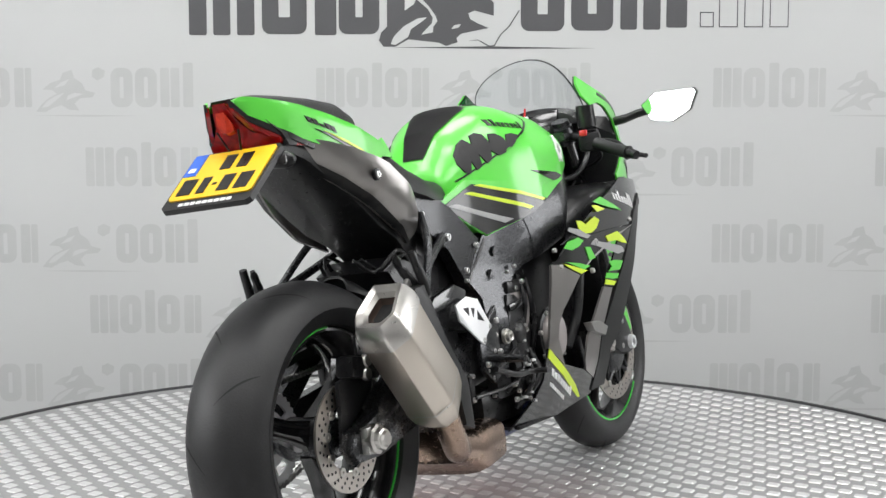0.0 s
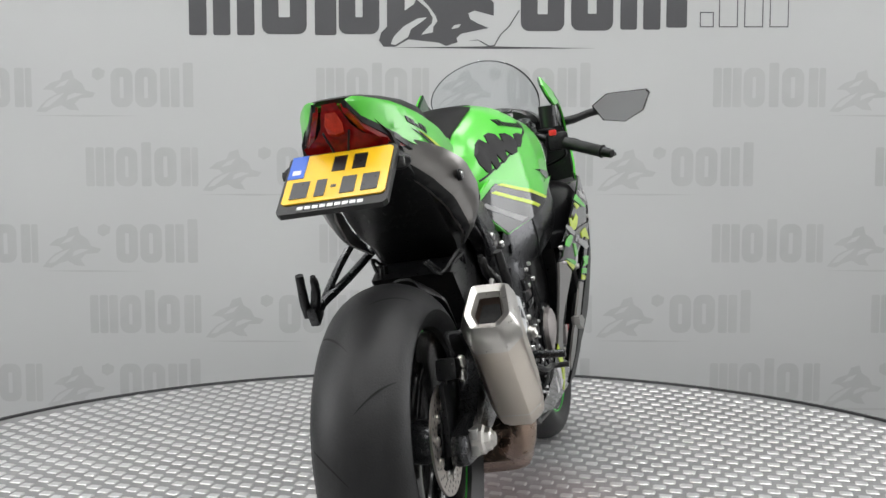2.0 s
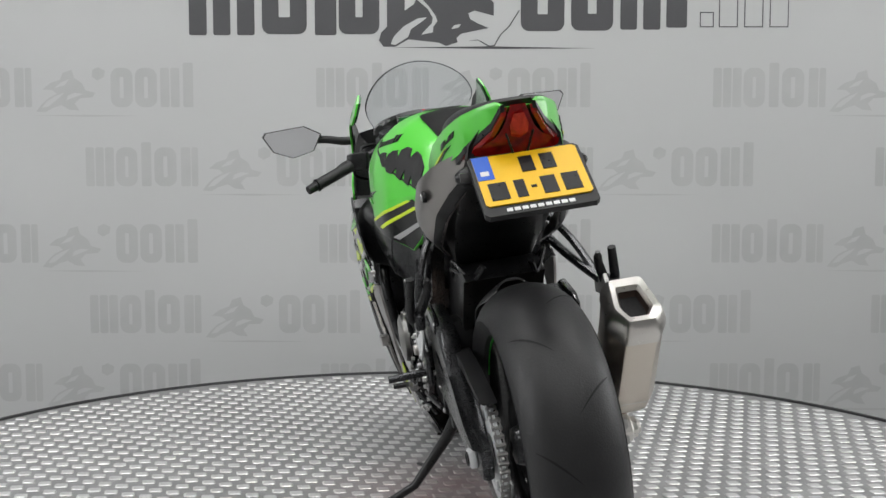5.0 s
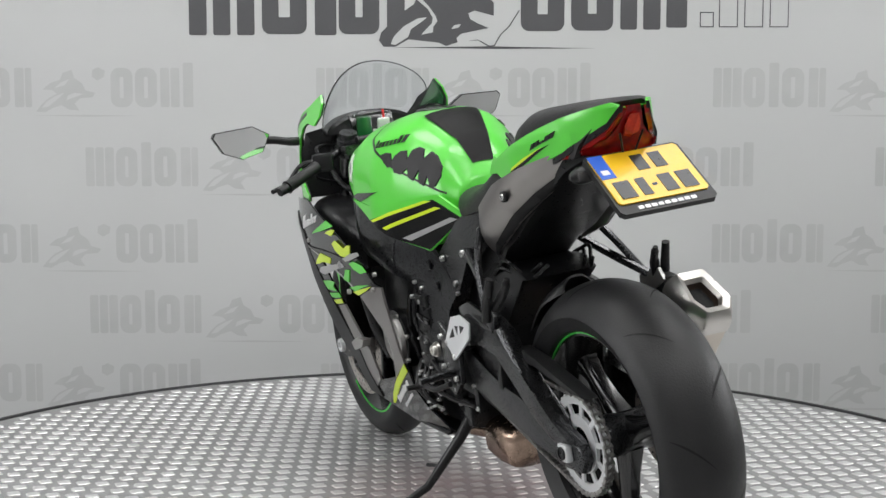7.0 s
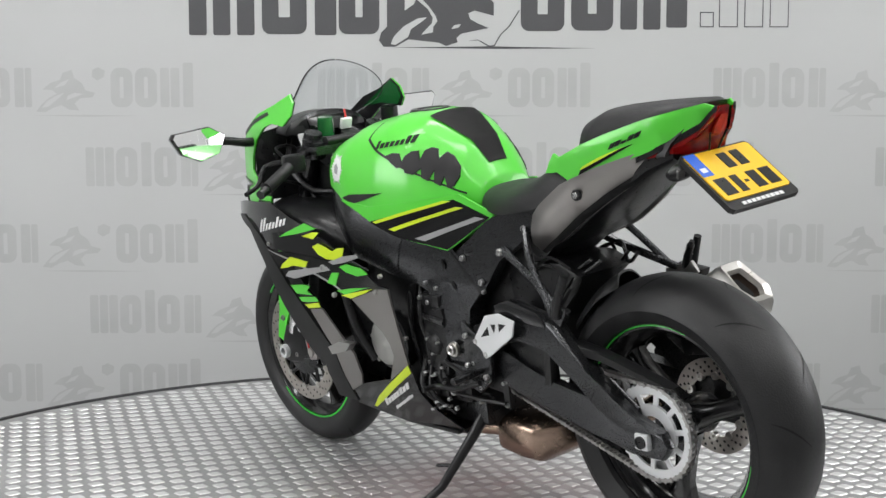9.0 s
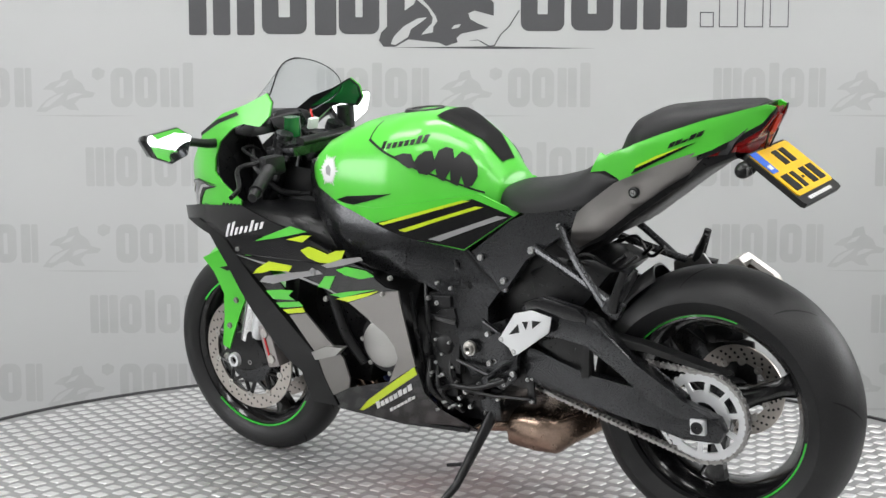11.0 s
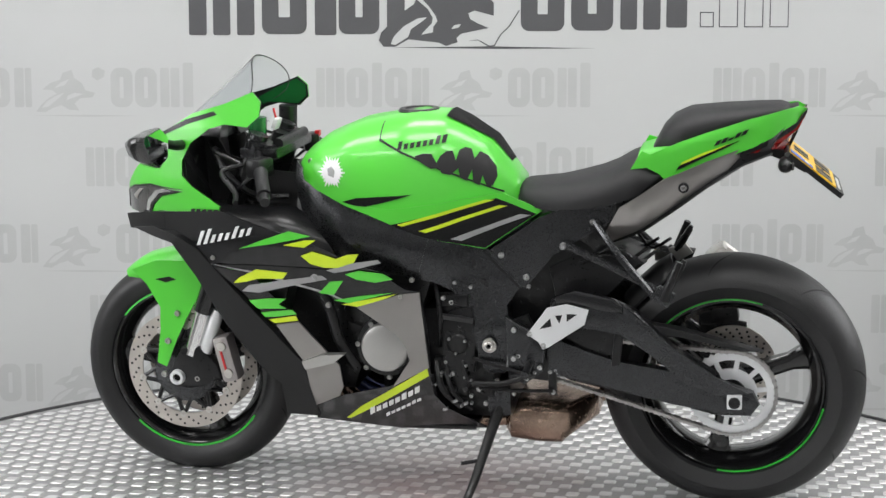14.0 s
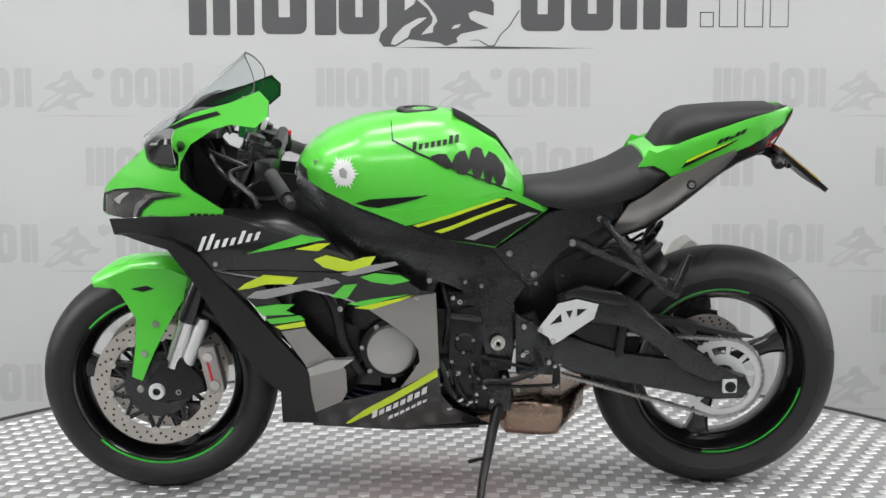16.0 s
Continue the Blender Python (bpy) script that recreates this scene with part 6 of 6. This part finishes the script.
def pillion_peg(s):
    a, b, c = (0.325, s * 0.135, 0.690), (0.400, s * 0.128, 0.745), (0.572, s * 0.205, 0.590)
    m = (0.450, s * 0.165, 0.640)
    bm = bmesh.new()
    tube(bm, bend([a, m, c]), 0.010, 8)
    br = part("pillion_bracket", bm, FRAME, bike, "black pillion peg bracket")
    part("bracket_arm", tube(bmesh.new(), bend([b, (0.455, s * 0.17, 0.680), (0.545, s * 0.205, 0.585)]), 0.009, 8), FRAME, br)
    part("bracket_foot", box(bmesh.new(), (0.568, s * 0.205, 0.585), (0.045, 0.022, 0.04), 0.006, (0, 30, 0)), FRAME, br)
    part("pillion_peg", tube(bmesh.new(), [(0.572, s * 0.218, 0.580), (0.580, s * 0.222, 0.610), (0.604, s * 0.216, 0.672)], [0.012, 0.011, 0.009], 10), BLACK, br, "folded black pillion peg")
    part("peg_guard", tube(bmesh.new(), bend([(0.575, s * 0.200, 0.60), (0.600, s * 0.185, 0.640), (0.615, s * 0.182, 0.668)]), [0.011] * 6 + [0.009] * 5 + [0.006] * 2, 8), BLACK, br)
    bolt("bracket_bolt", (0.325, s * 0.147, 0.692), 0.009, BOLTM, br, s)


for s in (-1, 1):
    pillion_peg(s)

stand = part("side_stand", tube(bmesh.new(), [(0.155, -0.105, 0.255), (0.138, -0.135, 0.205), (0.105, -0.225, 0.092), (0.090, -0.312, 0.0500)], [0.016, 0.014, 0.011, 0.010], 12), BLACK, bike, "black side stand, folded down")
part("stand_foot", box(bmesh.new(), (0.088, -0.322, 0.0505), (0.055, 0.05, 0.006), 0.002, (-8.3, 0, 20)), BLACK, stand)
part("stand_tab", tube(bmesh.new(), [(0.118, -0.190, 0.140), (0.070, -0.205, 0.135)], 0.005, 8), BLACK, stand)
part("stand_bracket", box(bmesh.new(), (0.155, -0.10, 0.27), (0.06, 0.04, 0.07), 0.008), FRAME, bike)


def shock():
    pts = []
    for k in range(97):
        a = 2 * math.pi * 6 * k / 96
        pts.append((0.335 + 0.036 * math.cos(a), 0.0 + 0.036 * math.sin(a), 0.50 + 0.17 * k / 96))
    sp = part("shock_spring", tube(bmesh.new(), pts, 0.0065, 8), SPRING, bike, "green shock spring")
    part("shock_body", cyl(bmesh.new(), (0.335, 0, 0.46), (0.335, 0, 0.70), 0.022), BLACK, sp)


shock()


def hugger():
    rings = []
    for k in range(12):
        a = radians(142 - 26 * k / 11)
        r = 0.340 + 0.012 * (k / 11) ** 2
        w = 0.080 * (1 - 0.5 * max(0, (k - 7) / 4) ** 2)
        row = []
        for j in range(11):
            q = -1 + 2 * j / 10
            rr = r - 0.03 * abs(q) ** 3
            row.append((REAR[0] + rr * math.cos(a), w * q, REAR[2] + rr * math.sin(a)))
        rings.append(row + [(p[0] + 0.003, p[1], p[2] - 0.005) for p in reversed(row)])
    part("rear_mudguard", loft(bmesh.new(), rings), PLASTIC, bike, "black rear mudguard")
    for s, (dx, dz) in zip((-1, 1, -1, 1), ((0, 0), (0.02, 0.01), (0.03, 0.02), (0.05, 0.02))):
        part("wire", tube(bmesh.new(), bend([(0.36 + dx, s * 0.09, 0.63 + dz), (0.42 + dx, s * 0.10, 0.655 + dz), (0.47 + dx, s * 0.07, 0.635), (0.52 + dx, s * 0.05, 0.665)], 4), 0.0045, 6), BLACK, bike)
    part("inner_guard", prism(bmesh.new(), [(0.30, 0.52), (0.38, 0.48), (0.42, 0.56), (0.52, 0.635), (0.46, 0.66), (0.36, 0.66), (0.28, 0.62)], -0.09, 0.09, 0.01), BLACK, bike)


hugger()


# ---------------------------------------------------------------- movement
def motions():
    times = [0.5 * k for k in range(33)]
    tilt = Matrix.Translation((0, OFFSET, 0)) @ Matrix.Rotation(radians(LEAN), 4, "X")
    walk(turntable, [(t, Matrix.Rotation(radians(START + RATE * t), 4, "Z")) for t in times])
    walk(bike, [(t, Matrix.Rotation(radians(START + RATE * t), 4, "Z") @ tilt) for t in times])


motions()
